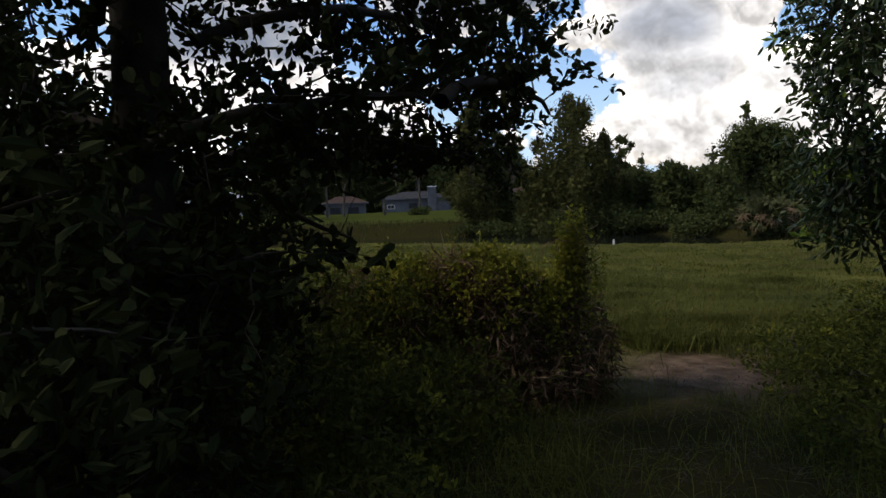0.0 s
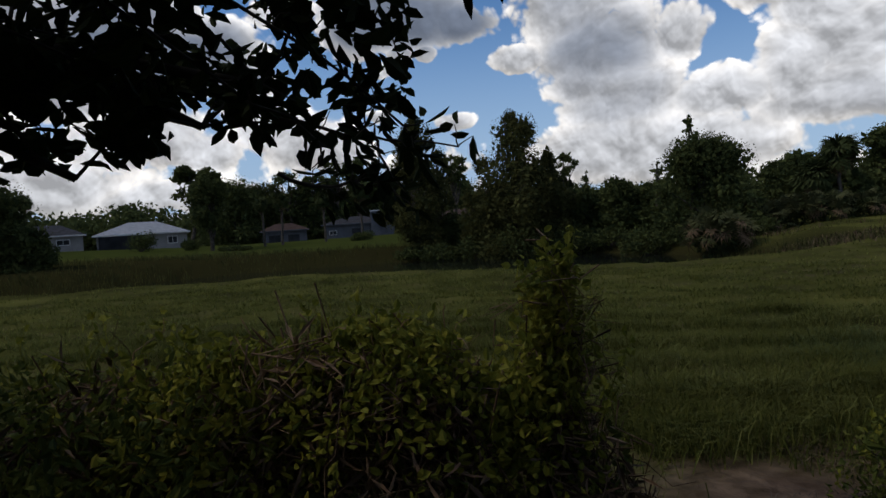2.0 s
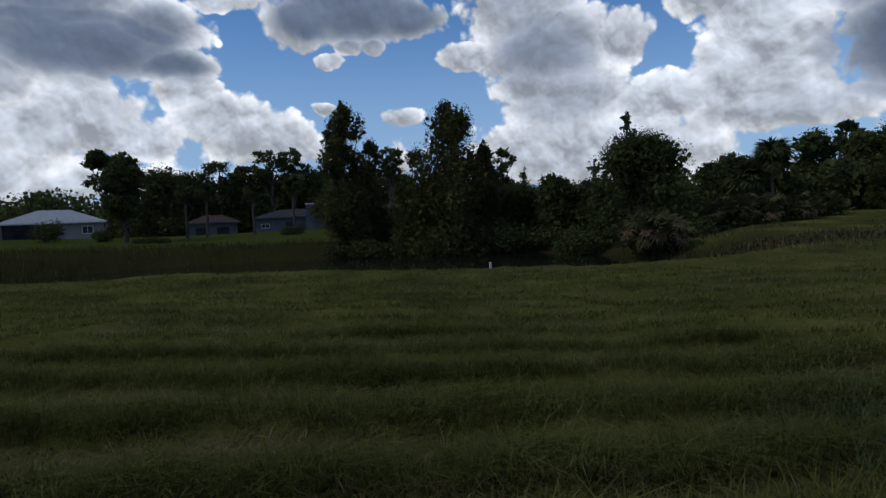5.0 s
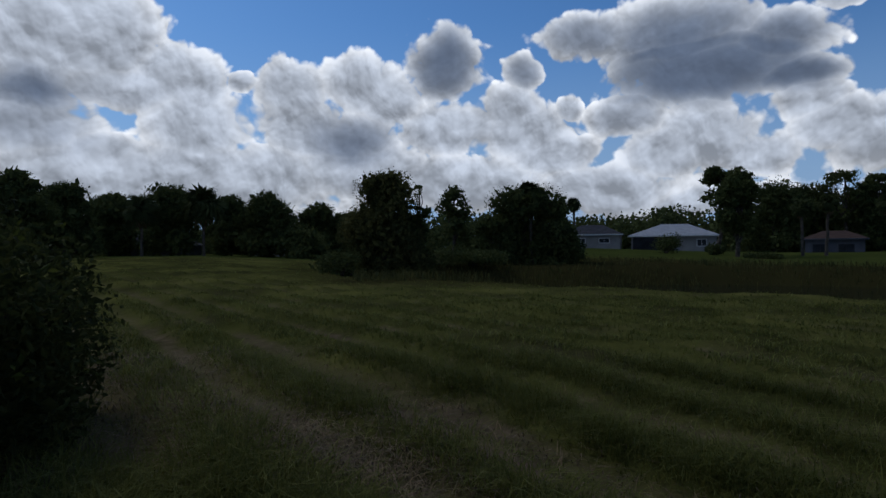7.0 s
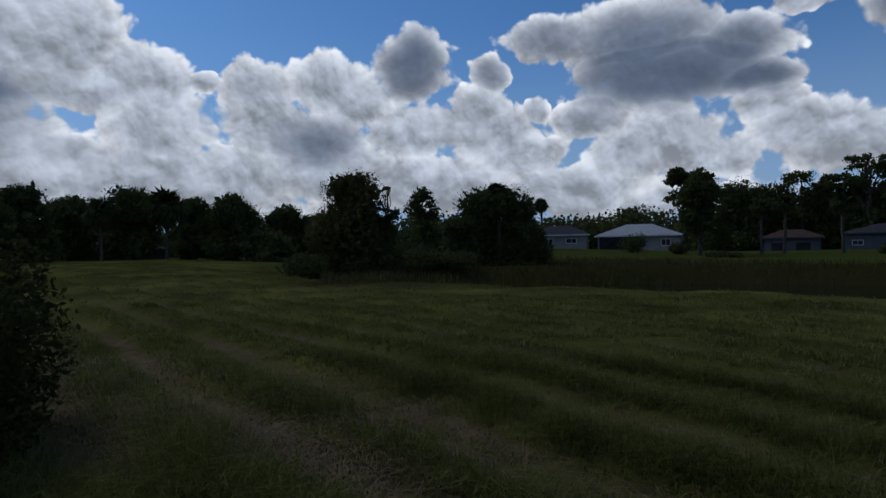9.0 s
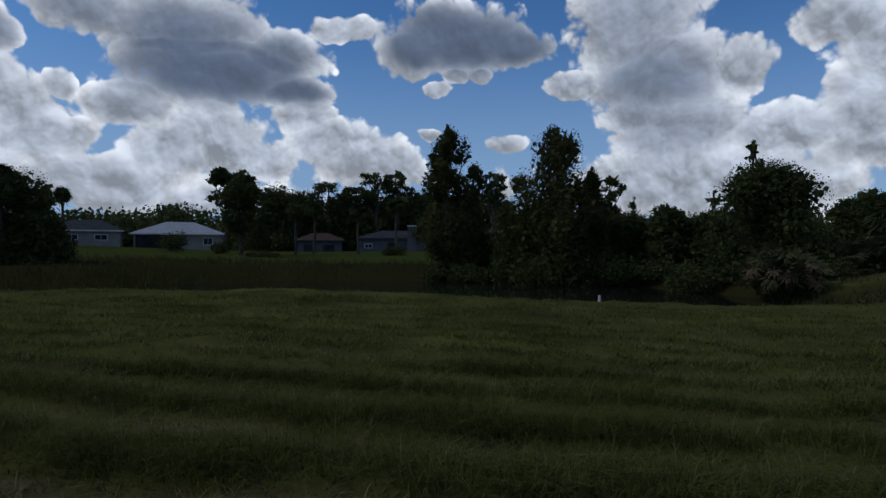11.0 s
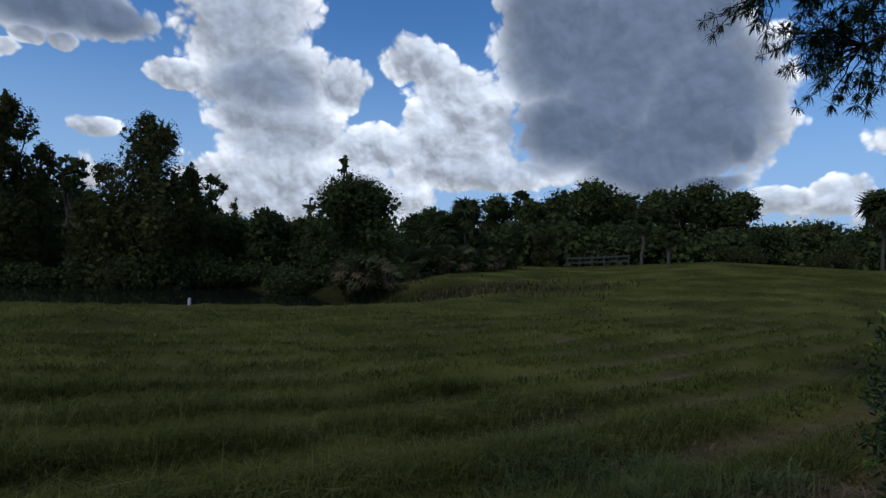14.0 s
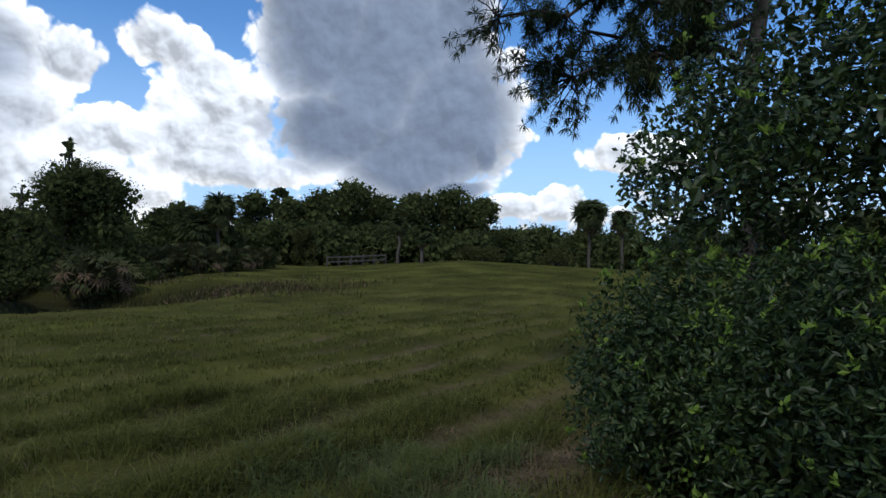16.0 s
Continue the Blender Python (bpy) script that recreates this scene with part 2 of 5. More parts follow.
M_PALM = material("palm fronds", [(0.016, 0.022, 0.009), (0.034, 0.044, 0.017), (0.06, 0.068, 0.028)], 0.6, translucent=0.15, spec=0.03, rough=0.95)
M_PALMETTO = material("palmetto fronds", [(0.028, 0.032, 0.014), (0.056, 0.060, 0.026), (0.10, 0.098, 0.046)], 0.6, rough=0.9, translucent=0.25, spec=0.04)
M_DRY = material("dry fronds", [(0.038, 0.026, 0.015), (0.088, 0.060, 0.036), (0.16, 0.115, 0.074)], 2.0, translucent=0.1, spec=0.03)
M_BARK = material("bark", [(0.02, 0.018, 0.015), (0.05, 0.043, 0.036), (0.09, 0.08, 0.07)], 3.0, rough=0.95, per_island=False, bump=0.02, bump_scale=18, spec=0.03)
M_PALMBARK = material("palm bark", [(0.045, 0.038, 0.032), (0.085, 0.075, 0.063)], 3.0, rough=0.95, per_island=False, bump=0.02, bump_scale=12, spec=0.03)
M_TWIG = material("dead twigs", [(0.055, 0.036, 0.022), (0.12, 0.078, 0.050), (0.24, 0.17, 0.115)], 3.0, rough=0.9, spec=0.05)
M_GRASS = material("grass blades", [(0.040, 0.047, 0.012), (0.066, 0.077, 0.017), (0.095, 0.100, 0.024), (0.17, 0.18, 0.06)], 0.45, rough=0.8, translucent=0.4, spec=0.04)
M_BLUEGRASS = material("broad grass blades", [(0.055, 0.072, 0.026), (0.095, 0.12, 0.045), (0.15, 0.18, 0.075)], 0.8, rough=0.8, translucent=0.5, spec=0.04)
M_THATCH = material("dry cut grass", [(0.040, 0.027, 0.014), (0.085, 0.058, 0.031), (0.17, 0.122, 0.066)], 1.5, rough=0.9)
M_FLOWER = material("orange petals", [(0.45, 0.14, 0.03), (0.6, 0.22, 0.04)], 2.0, translucent=0.3)
M_MUD = material("bare mud", [(0.055, 0.038, 0.032), (0.10, 0.07, 0.058), (0.15, 0.11, 0.09)], 1.8, rough=0.85, per_island=False, bump=0.02, bump_scale=14)
M_WALL = material("pale render", [(0.16, 0.155, 0.15), (0.21, 0.205, 0.20)], 0.8, per_island=False, bump=0.004, spec=0.03)
M_WALLGREY = material("grey siding", [(0.06, 0.065, 0.075), (0.09, 0.095, 0.11)], 0.8, per_island=False, bump=0.004, spec=0.03)
M_ROOFWHITE = material("pale shingles", [(0.20, 0.21, 0.23), (0.26, 0.27, 0.29)], 1.5, rough=0.9, per_island=False, bump=0.01, bump_scale=8, spec=0.03)
M_ROOFDARK = material("dark shingles", [(0.025, 0.025, 0.028), (0.045, 0.045, 0.05)], 1.5, rough=0.9, per_island=False, bump=0.01, bump_scale=8, spec=0.03)
M_ROOFRED = material("brown shingles", [(0.04, 0.027, 0.023), (0.06, 0.041, 0.035)], 1.5, rough=0.9, per_island=False, bump=0.01, bump_scale=8, spec=0.03)
M_TRIM = material("weathered white paint", [(0.35, 0.35, 0.35), (0.5, 0.5, 0.49)], 2.0, rough=0.5, per_island=False)
M_GLASS = material("dark window glass", [(0.015, 0.017, 0.02), (0.03, 0.033, 0.04)], 1.0, rough=0.08, per_island=False, spec=0.6)
M_SCREEN = material("screened porch mesh", [(0.012, 0.013, 0.015), (0.025, 0.026, 0.03)], 1.0, rough=0.8, per_island=False, spec=0.03)
M_WOOD = material("weathered fence wood", [(0.035, 0.032, 0.03), (0.075, 0.07, 0.065)], 6.0, rough=0.9, per_island=False, bump=0.005, spec=0.03)


def water_material():
    m = bpy.data.materials.new("pond water")
    m.use_nodes = True
    nt = m.node_tree
    b = nt.nodes["Principled BSDF"]
    b.inputs["Base Color"].default_value = (0.008, 0.010, 0.008, 1)
    b.inputs["Roughness"].default_value = 0.04
    n = nt.nodes.new("ShaderNodeTexNoise")
    n.inputs["Scale"].default_value, n.inputs["Detail"].default_value = 2.5, 4.0
    tc = nt.nodes.new("ShaderNodeTexCoord")
    nt.links.new(tc.outputs["Object"], n.inputs["Vector"])
    bp = nt.nodes.new("ShaderNodeBump")
    bp.inputs["Strength"].default_value, bp.inputs["Distance"].default_value = 0.3, 0.01
    nt.links.new(n.outputs["Fac"], bp.inputs["Height"])
    nt.links.new(bp.outputs[0], b.inputs["Normal"])
    return m


M_WATER = water_material()

# ---- ground ----
CX, CY = 1.9, 5.85


def step(a, b, v):
    t = np.clip((v - a) / (b - a), 0, 1)
    return t * t * (3 - 2 * t)


def wave_noise(x, y, seed, scale, octaves=4):
    """Cheap smooth noise from sines, about -1 to 1."""
    rng = np.random.RandomState(seed)
    total, amp = 0 * x, 1.0
    for _ in range(octaves):
        for _ in range(3):
            a, p = rng.uniform(0, 2 * math.pi, 2)
            k = rng.uniform(0.7, 1.4) * scale
            total = total + amp * np.sin(k * (x * math.cos(a) + y * math.sin(a)) + p + 1.3 * np.sin(0.6 * k * (y * math.cos(a) - x * math.sin(a)) + 2 * p))
        scale, amp = scale * 2.03, amp * 0.5
    return total / 4.5


def rows_of(x, y):
    """The mown rows: they bend round the place where one steps out of the brush."""
    q = (y - CY) - 0.10 * (np.sqrt((x - CX) ** 2 + 16) - 4 - (x - CX)) + 0.22 * wave_noise(x, y, 5, 0.35, 2)
    return q


def ridge(x, y):
    s = 0.5 + 0.5 * np.sin(rows_of(x, y) * 2 * math.pi / 1.25 + 1.3 * wave_noise(x, y, 8, 0.22, 2) + 0.5 * wave_noise(x, y, 18, 1.1, 2))
    return np.clip(1.5 * s ** 0.8 - 0.12, 0, 1)


def height(x, y, rough=True):
    x, y = np.asarray(x, float), np.asarray(y, float)
    dx, dy = x - CX, y - CY
    r = np.hypot(dx, dy)
    az = np.degrees(np.arctan2(-dx, dy))
    near = 0.08 - 0.035 * np.clip(x, -2, 9) * step(4, 9, y) - 0.010 * np.clip(y - 6, 0, 30)
    far = np.interp(az, [-180, -110, -80, -62, -50, -40, -30, -20, 0, 15, 30, 50, 65, 90, 180],
                    [0.3, 1.2, 1.4, 2.0, 1.0, 0.9, 0.3, 0.6, 1.0, 0.8, 1.8, 0.2, 1.1, 1.0, 0.3])
    h = near + (far - near) * step(np.interp(az, [-38, -28, 36, 46], [14, 24, 24, 14]), np.interp(az, [-38, -28, 36, 46], [66, 108, 108, 66]), r)
    edge = np.interp(az, [-50, -40, -28, -15, 9, 24, 34, 50, 60], [30, 26.5, 23, 22, 22.5, 24, 27, 33, 40])
    shore = np.interp(az, [-50, -36, -28, -15, 15, 30, 50], [33, 29, 33, 44, 46, 42, 42])
    sides = step(-44, -30, az) * step(60, 42, az)
    deep = step(0, 3.5, r - edge) * step(8, 0, r - shore) * sides
    h = h + (-2.0 - h) * deep
    if rough:
        field = step(6.3, 7.6, y + 0.2 * np.abs(dx)) * (1 - deep)
        h = h + field * (0.10 * ridge(x, y) * (1 + 0.6 * wave_noise(x, y, 9, 1.1, 2)) + 0.04 * wave_noise(x, y, 3, 2.2, 3) + 0.028 * wave_noise(x, y, 13, 6.0, 2)) * step(70, 25, r)
        h = h + 0.02 * wave_noise(x, y, 4, 3.0, 3) * step(20, 8, r)
        h = h - 0.05 * np.exp(-((rows_of(x, y) - 3.05) / 0.22) ** 2) * field
        h = h + 0.12 * np.exp(-(((x - 6.2) / 1.4) ** 2 + ((y - 7.6) / 0.5) ** 2)) + 0.06 * np.exp(-(((x + 2.4) / 2.2) ** 2 + ((y - 8.3) / 0.4) ** 2))
        h = h + 0.25 * deep * wave_noise(x, y, 6, 0.6, 3)
    return h


def lawn_edge(az):
    """How far off the mown lawn before the houses begins."""
    return np.interp(az, [-26, 0, 6, 16, 25, 50], [55, 55, 55, 60, 65, 66])


def mesh_object(name, verts, faces, mat, smooth=True):
    me = bpy.data.meshes.new(name)
    verts = np.asarray(verts, np.float32)
    faces = np.asarray(faces, np.int32)
    me.vertices.add(len(verts))
    me.vertices.foreach_set("co", verts.ravel())
    k = faces.shape[1]
    me.loops.add(faces.size)
    me.loops.foreach_set("vertex_index", faces.ravel())
    me.polygons.add(len(faces))
    me.polygons.foreach_set("loop_start", np.arange(0, faces.size, k, dtype=np.int32))
    me.polygons.foreach_set("use_smooth", np.full(len(faces), smooth))
    me.update(calc_edges=True)
    me.materials.append(mat)
    return new(name, me)


def ground_material():
    m = material("field soil and short grass", [(0.029, 0.030, 0.010), (0.050, 0.052, 0.014), (0.082, 0.080, 0.022)], 0.35, rough=1.0, spec=0.0, per_island=False, bump=0.05, bump_scale=9)
    nt = m.node_tree
    b = nt.nodes["Principled BSDF"]
    base = b.inputs["Base Color"].links[0].from_socket
    att = nt.nodes.new("ShaderNodeAttribute")
    att.attribute_name = "bare"
    fine = nt.nodes.new("ShaderNodeTexNoise")
    fine.inputs["Scale"].default_value, fine.inputs["Detail"].default_value = 5.0, 8.0
    tc = nt.nodes.new("ShaderNodeTexCoord")
    nt.links.new(tc.outputs["Object"], fine.inputs["Vector"])
    soil = nt.nodes.new("ShaderNodeValToRGB")
    soil.color_ramp.elements[0].position, soil.color_ramp.elements[1].position = 0.3, 0.7
    soil.color_ramp.elements[0].color, soil.color_ramp.elements[1].color = (0.046, 0.031, 0.022, 1), (0.14, 0.098, 0.072, 1)
    nt.links.new(fine.outputs["Fac"], soil.inputs[0])
    mx = nt.nodes.new("ShaderNodeMix")
    mx.data_type = "RGBA"
    nt.links.new(att.outputs["Fac"], mx.inputs[0])
    nt.links.new(base, mx.inputs[6])
    nt.links.new(soil.outputs[0], mx.inputs[7])
    last = mx.outputs[2]
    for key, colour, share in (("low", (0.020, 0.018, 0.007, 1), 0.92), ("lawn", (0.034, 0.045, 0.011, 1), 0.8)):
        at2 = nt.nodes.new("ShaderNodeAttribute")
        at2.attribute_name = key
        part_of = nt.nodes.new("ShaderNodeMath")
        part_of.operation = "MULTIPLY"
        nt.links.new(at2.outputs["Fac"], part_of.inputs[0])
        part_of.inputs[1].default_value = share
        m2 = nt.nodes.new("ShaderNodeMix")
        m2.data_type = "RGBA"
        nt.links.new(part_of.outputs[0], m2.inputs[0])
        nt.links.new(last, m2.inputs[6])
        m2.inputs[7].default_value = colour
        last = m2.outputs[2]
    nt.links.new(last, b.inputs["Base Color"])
    return m


def bareness(x, y):
    """1 on trodden mud, part of it where cut grass lies thin."""
    mud = np.exp(-(((x - 2.4) / 0.75) ** 2 + ((y - 5.35) / 1.0) ** 2) ** 2)
    lane = 0.45 * np.exp(-((x - 1.9 - 0.1 * (y - 4)) / 0.6) ** 2) * step(3.0, 4.5, y) * step(6.5, 5.5, y)
    thin = 0.3 * step(2.4, 1.2, rows_of(x, y)) * step(5.5, 6.5, y)
    wood = 0.25 * step(5.2, 4.2, y + 0.1 * np.abs(x - 1.5))
    q = rows_of(x, y)
    furrow = 1.0 * np.exp(-((q - 3.05 - 0.12 * wave_noise(x, y, 25, 1.5, 3)) / 0.2) ** 2) * np.clip(0.45 + 1.8 * wave_noise(x, y, 19, 0.9, 2), 0, 1) * step(20, 9, np.hypot(x - CX, y - CY))
    gap = 0.55 * step(0.35, 0.05, ridge(x, y)) * step(6.0, 7.5, y + 0.2 * np.abs(x - CX)) * np.clip(0.6 + 0.9 * wave_noise(x, y, 27, 0.7, 3), 0, 1) * step(45, 12, np.hypot(x - CX, y - CY))
    return np.clip(np.maximum.reduce([mud * 1.1, lane, thin, wood, furrow, gap]) + 0.25 * wave_noise(x, y, 11, 2.5, 3) * step(40, 8, np.hypot(x, y)), 0, 1)


def build_ground():
    a = np.radians(np.linspace(0, 360, 541)[:-1])
    r = np.concatenate([np.linspace(0.25, 14, 110), np.geomspace(14.4, 90, 90), np.geomspace(95, 2400, 26)])
    A, R = np.meshgrid(a, r)
    X, Y = CX + R * np.sin(A), CY + R * np.cos(A)
    Z = height(X, Y)
    n, k = len(a), len(r)
    verts = np.stack([X, Y, Z], -1).reshape(-1, 3)
    i, j = np.meshgrid(np.arange(k - 1), np.arange(n), indexing="ij")
    j2 = (j + 1) % n
    faces = np.stack([i * n + j, (i + 1) * n + j, (i + 1) * n + j2, i * n + j2], -1).reshape(-1, 4)[:, ::-1]
    verts = np.vstack([verts, [[CX, CY, float(height(CX, CY))]]])
    ob = mesh_object("ground", verts, faces, ground_material())
    hub = bmesh.new()
    hub.from_mesh(ob.data)
    hub.verts.ensure_lookup_table()
    for q in range(n):
        hub.faces.new((hub.verts[len(verts) - 1], hub.verts[(q + 1) % n], hub.verts[q])).smooth = True
    bmesh.ops.recalc_face_normals(hub, faces=hub.faces)
    hub.to_mesh(ob.data)
    hub.free()
    rr = np.hypot(verts[:, 0] - CX, verts[:, 1] - CY)
    plain = height(verts[:, 0], verts[:, 1], False)
    az = np.degrees(np.arctan2(-(verts[:, 0] - CX), verts[:, 1] - CY))
    patchy = 4 * wave_noise(verts[:, 0], verts[:, 1], 21, 0.25, 3)
    low = np.maximum(step(-0.35, -0.9, plain) * (rr > 20), step(24, 30, rr) * step(2, -2, rr + 0.6 * patchy - lawn_edge(az)) * step(-26, -22, az) * step(60, 50, az) * step(0.5, 0.2, plain - 0.004 * rr))
    low = np.maximum(low, 0.9 * np.exp(-(((az + 41) / 8.0) ** 2 + ((rr - 34 + patchy * 0.4) / 3.5) ** 2) ** 2))
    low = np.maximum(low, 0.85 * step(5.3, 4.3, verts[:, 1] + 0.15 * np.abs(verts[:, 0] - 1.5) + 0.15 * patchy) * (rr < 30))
    lawn = step(-1, 2, rr + 0.4 * patchy - lawn_edge(az)) * step(-40, -30, az) * (rr < 130)
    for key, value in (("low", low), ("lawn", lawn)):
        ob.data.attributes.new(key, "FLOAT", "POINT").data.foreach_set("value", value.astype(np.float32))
    layer = ob.data.attributes.new("bare", "FLOAT", "POINT")
    layer.data.foreach_set("value", bareness(verts[:, 0], verts[:, 1]).astype(np.float32))
    tagged(ob, "mown grass field with windrows, low banks and trodden brown mud", "ground", kind="structure")


build_ground()


def build_water():
    a = np.linspace(-40, 34, 60)
    inner = np.array([(CX - 22 * math.sin(radians(t)), CY + 22 * math.cos(radians(t)), -1.12) for t in a])
    outer = np.array([(CX - 52 * math.sin(radians(t)), CY + 52 * math.cos(radians(t)), -1.12) for t in a])
    v = np.vstack([inner, outer])
    i = np.arange(len(a) - 1)
    ob = mesh_object("water", v, np.stack([i, i + 1, i + 1 + len(a), i + len(a)], -1)[:, ::-1], M_WATER)
    tagged(ob, "still dark pond water below the field's edge", "pond", kind="structure")


build_water()

# ---- makers ----


def empty(name, x, y, z):
    ob = new(name)
    ob.location = (x, y, z)
    ob.empty_display_size = 0.2
    return ob


def under(ob, parent, label=""):
    ob.parent = parent
    if label:
        ob["label"] = label
    return ob


def part(name, bm, mat, parent, label=""):
    me = bpy.data.meshes.new(name)
    bm.to_mesh(me)
    bm.free()
    me.materials.append(mat)
    return under(new(name, me), parent, label)


class Tubes:
    """Tapered tubes along paths, gathered into one mesh."""

    def __init__(self, sides=6):
        self.v, self.f, self.n, self.sides = [], [], 0, sides

    def add(self, points, radii):
        p = np.asarray(points, float)
        d = np.gradient(p, axis=0)
        d /= np.linalg.norm(d, axis=1)[:, None] + 1e-9
        ref = np.array([0.0, 0.0, 1.0]) if abs(d[0][2]) < 0.8 else np.array([1.0, 0.0, 0.0])
        s = np.cross(d, ref)
        s /= np.linalg.norm(s, axis=1)[:, None] + 1e-9
        u = np.cross(s, d)
        k = self.sides
        a = np.arange(k) * 2 * math.pi / k
        rad = np.asarray(radii, float)[:, None, None]
        ring = p[:, None, :] + rad * (np.cos(a)[None, :, None] * s[:, None, :] + np.sin(a)[None, :, None] * u[:, None, :])
        self.v.append(ring.reshape(-1, 3))
        i, j = np.meshgrid(np.arange(len(p) - 1), np.arange(k), indexing="ij")
        j2 = (j + 1) % k
        self.f.append(self.n + np.stack([i * k + j, i * k + j2, (i + 1) * k + j2, (i + 1) * k + j], -1).reshape(-1, 4))
        self.n += len(p) * k

    def build(self, name, mat, parent, label=""):
        return under(mesh_object(name, np.vstack(self.v), np.vstack(self.f), mat), parent, label)


def bow(rng, a, b, wobble, n=6):
    """A wandering line from a to b."""
    a, b = np.asarray(a, float), np.asarray(b, float)
    t = np.linspace(0, 1, n)[:, None]
    w = rng.normal(0, wobble, (n, 3)) * np.sin(math.pi * t) + rng.normal(0, wobble, 3) * np.sin(math.pi * t)
    return a + (b - a) * t + w


def unit(v):
    return v / (np.linalg.norm(v, axis=-1, keepdims=True) + 1e-9)


def leaves(name, centres, length, width, rng, mat, parent, lean=None, spread=1.0, label="", fold=0.25, whole=False):
    """Pointed, folded leaf blades at the given places, each its own island. lean: the way that they tend to point."""
    n = len(centres)
    axis = rng.normal(0, 1, (n, 3)) * spread
    if lean is not None:
        axis = axis + lean
    axis = unit(axis)
    side = unit(np.cross(axis, rng.normal(0, 1, (n, 3))))
    up = np.cross(side, axis)
    L = (length * rng.uniform(0.6, 1.3, n))[:, None]
    W = (width * rng.uniform(0.8, 1.4, n))[:, None] / 2
    c = np.asarray(centres, float)
    v = np.stack([c, c + axis * L * 0.52 + side * W * 1.1 + up * W * fold, c + axis * L - up * L * 0.08, c + axis * L * 0.52 - side * W * 1.1 + up * W * fold], 1)
    base = np.arange(n)[:, None] * 4
    f = np.concatenate([base + [0, 1, 2], base + [0, 2, 3]])
    if whole or name == "vine_leaves":
        v = np.stack([c, c + axis * L * 0.32 + side * W * 0.9 + up * W * fold, c + axis * L * 0.70 + side * W * 0.82 + up * W * fold, c + axis * L - up * L * 0.08,
                      c + axis * L * 0.70 - side * W * 0.82 + up * W * fold, c + axis * L * 0.32 - side * W * 0.9 + up * W * fold], 1)
        base = np.arange(n)[:, None] * 6
        f = np.concatenate([base + [0, 1, 2, 3], base + [0, 3, 4, 5]])
    return under(mesh_object(name, v.reshape(-1, 3), f, mat, False), parent, label)


def inside(rng, lobes, n, shell=2.4):
    """Points in and mostly near the skin of ellipsoid lobes (x, y, z, rx, ry, rz)."""
    lobes = np.asarray(lobes, float)
    vol = (lobes[:, 3] * lobes[:, 4] * lobes[:, 5]) ** (2 / 3)
    pick = rng.choice(len(lobes), n, p=vol / vol.sum())
    d = unit(rng.normal(0, 1, (n, 3))) * (rng.uniform(0, 1, n) ** (1 / shell))[:, None]
    return lobes[pick, :3] + d * lobes[pick, 3:]


def tree(name, x, y, top, wide, label, seed=0, low=0.25, shape="round", n=2600, leaf=0.42, mat=None, category="tree", group="", trunk=True, z=None, lobes_n=26, gaps=1.0, deep=0.8):
    """A tree of the given top and width over its foot: tapered trunk, limbs, and a crown of leaf tufts in uneven lobes."""
    rng = np.random.RandomState(seed + 17)
    z0 = float(height(x, y, False)) - 0.05 if z is None else z
    h = top - z0
    ob = tagged(empty(name, x, y, z0), label, category, group)
    lobes = []
    for i in range(lobes_n):
        t = rng.uniform(0, 1) if i else 1.0
        zz = low + (0.93 - low) * t
        if shape == "round":
            prof = math.sqrt(max(0.05, 1 - (2 * t - 0.75) ** 2 / 1.6))
        elif shape == "cone":
            prof = math.sqrt(max(0.03, 1 - t ** 2.2)) * rng.uniform(0.8, 1.1)
        elif shape == "flat":
            prof, zz = 0.45 + 0.6 * math.sin(0.4 + t * 2.4), 0.60 + 0.34 * t
        elif shape == "ragged":
            prof = (1.0 - 0.88 * t ** 4.0) * rng.uniform(0.55, 1.25)
        else:
            prof = 1.0
        a = rng.uniform(0, 2 * math.pi)
        rr = wide / 2 * prof * rng.uniform(0.25, 0.95 if shape == "flat" else 0.80) * (0.25 if t > 0.96 else 1)
        s = wide * rng.uniform(0.15, 0.25) * {"ragged": 0.6, "flat": 0.72}.get(shape, 1)
        if shape == "ragged":
            s *= 1.15 - 0.6 * t
        lobes.append((rr * math.cos(a), rr * math.sin(a) * deep, h * zz - s * 0.5 * (t > 0.9), s, s, s * {"flat": 0.55, "ragged": 1.7}.get(shape, 0.85)))
    if trunk:
        tb = Tubes(7)
        r0 = max(0.09, h * 0.022)
        stem = bow(rng, (0, 0, -0.2), (rng.normal(0, 0.02) * h, 0, h * 0.9), h * 0.012, 8)
        tb.add(stem, r0 * np.linspace(1.15, 0.25, 8))
        for lo in lobes[: 22 if n > 3400 else 10]:
            k = int(np.clip(lo[2] / h * 0.72 * 7, 1, 6))
            tb.add(bow(rng, stem[k], lo[:3], h * 0.012, 5), r0 * np.linspace(0.42, 0.08, 5))
        tb.build("trunk", M_BARK, ob)
    n, leaf = int(n * gaps * 1.7), leaf * 0.62
    skin = inside(rng, lobes, int(n * (1.9 if n > 4500 and shape in ("cone", "ragged") else 1.45)), 3.0)
    inner = np.array(lobes)
    inner[:, 3:] *= 0.72
    core = inside(rng, inner, int(n * (0.25 if shape in ("flat", "ragged") else 0.5)), 2.2)
    pts = np.vstack([skin, core])
    pts[:, 2] = np.maximum(pts[:, 2], 0.1)
    size = np.concatenate([np.full(len(skin), 0.68), np.full(len(core), 2.3)])
    leaves("crown", pts, leaf * size * 1.1, leaf * size * 0.74, rng, mat or M_FAR, ob)
    return ob


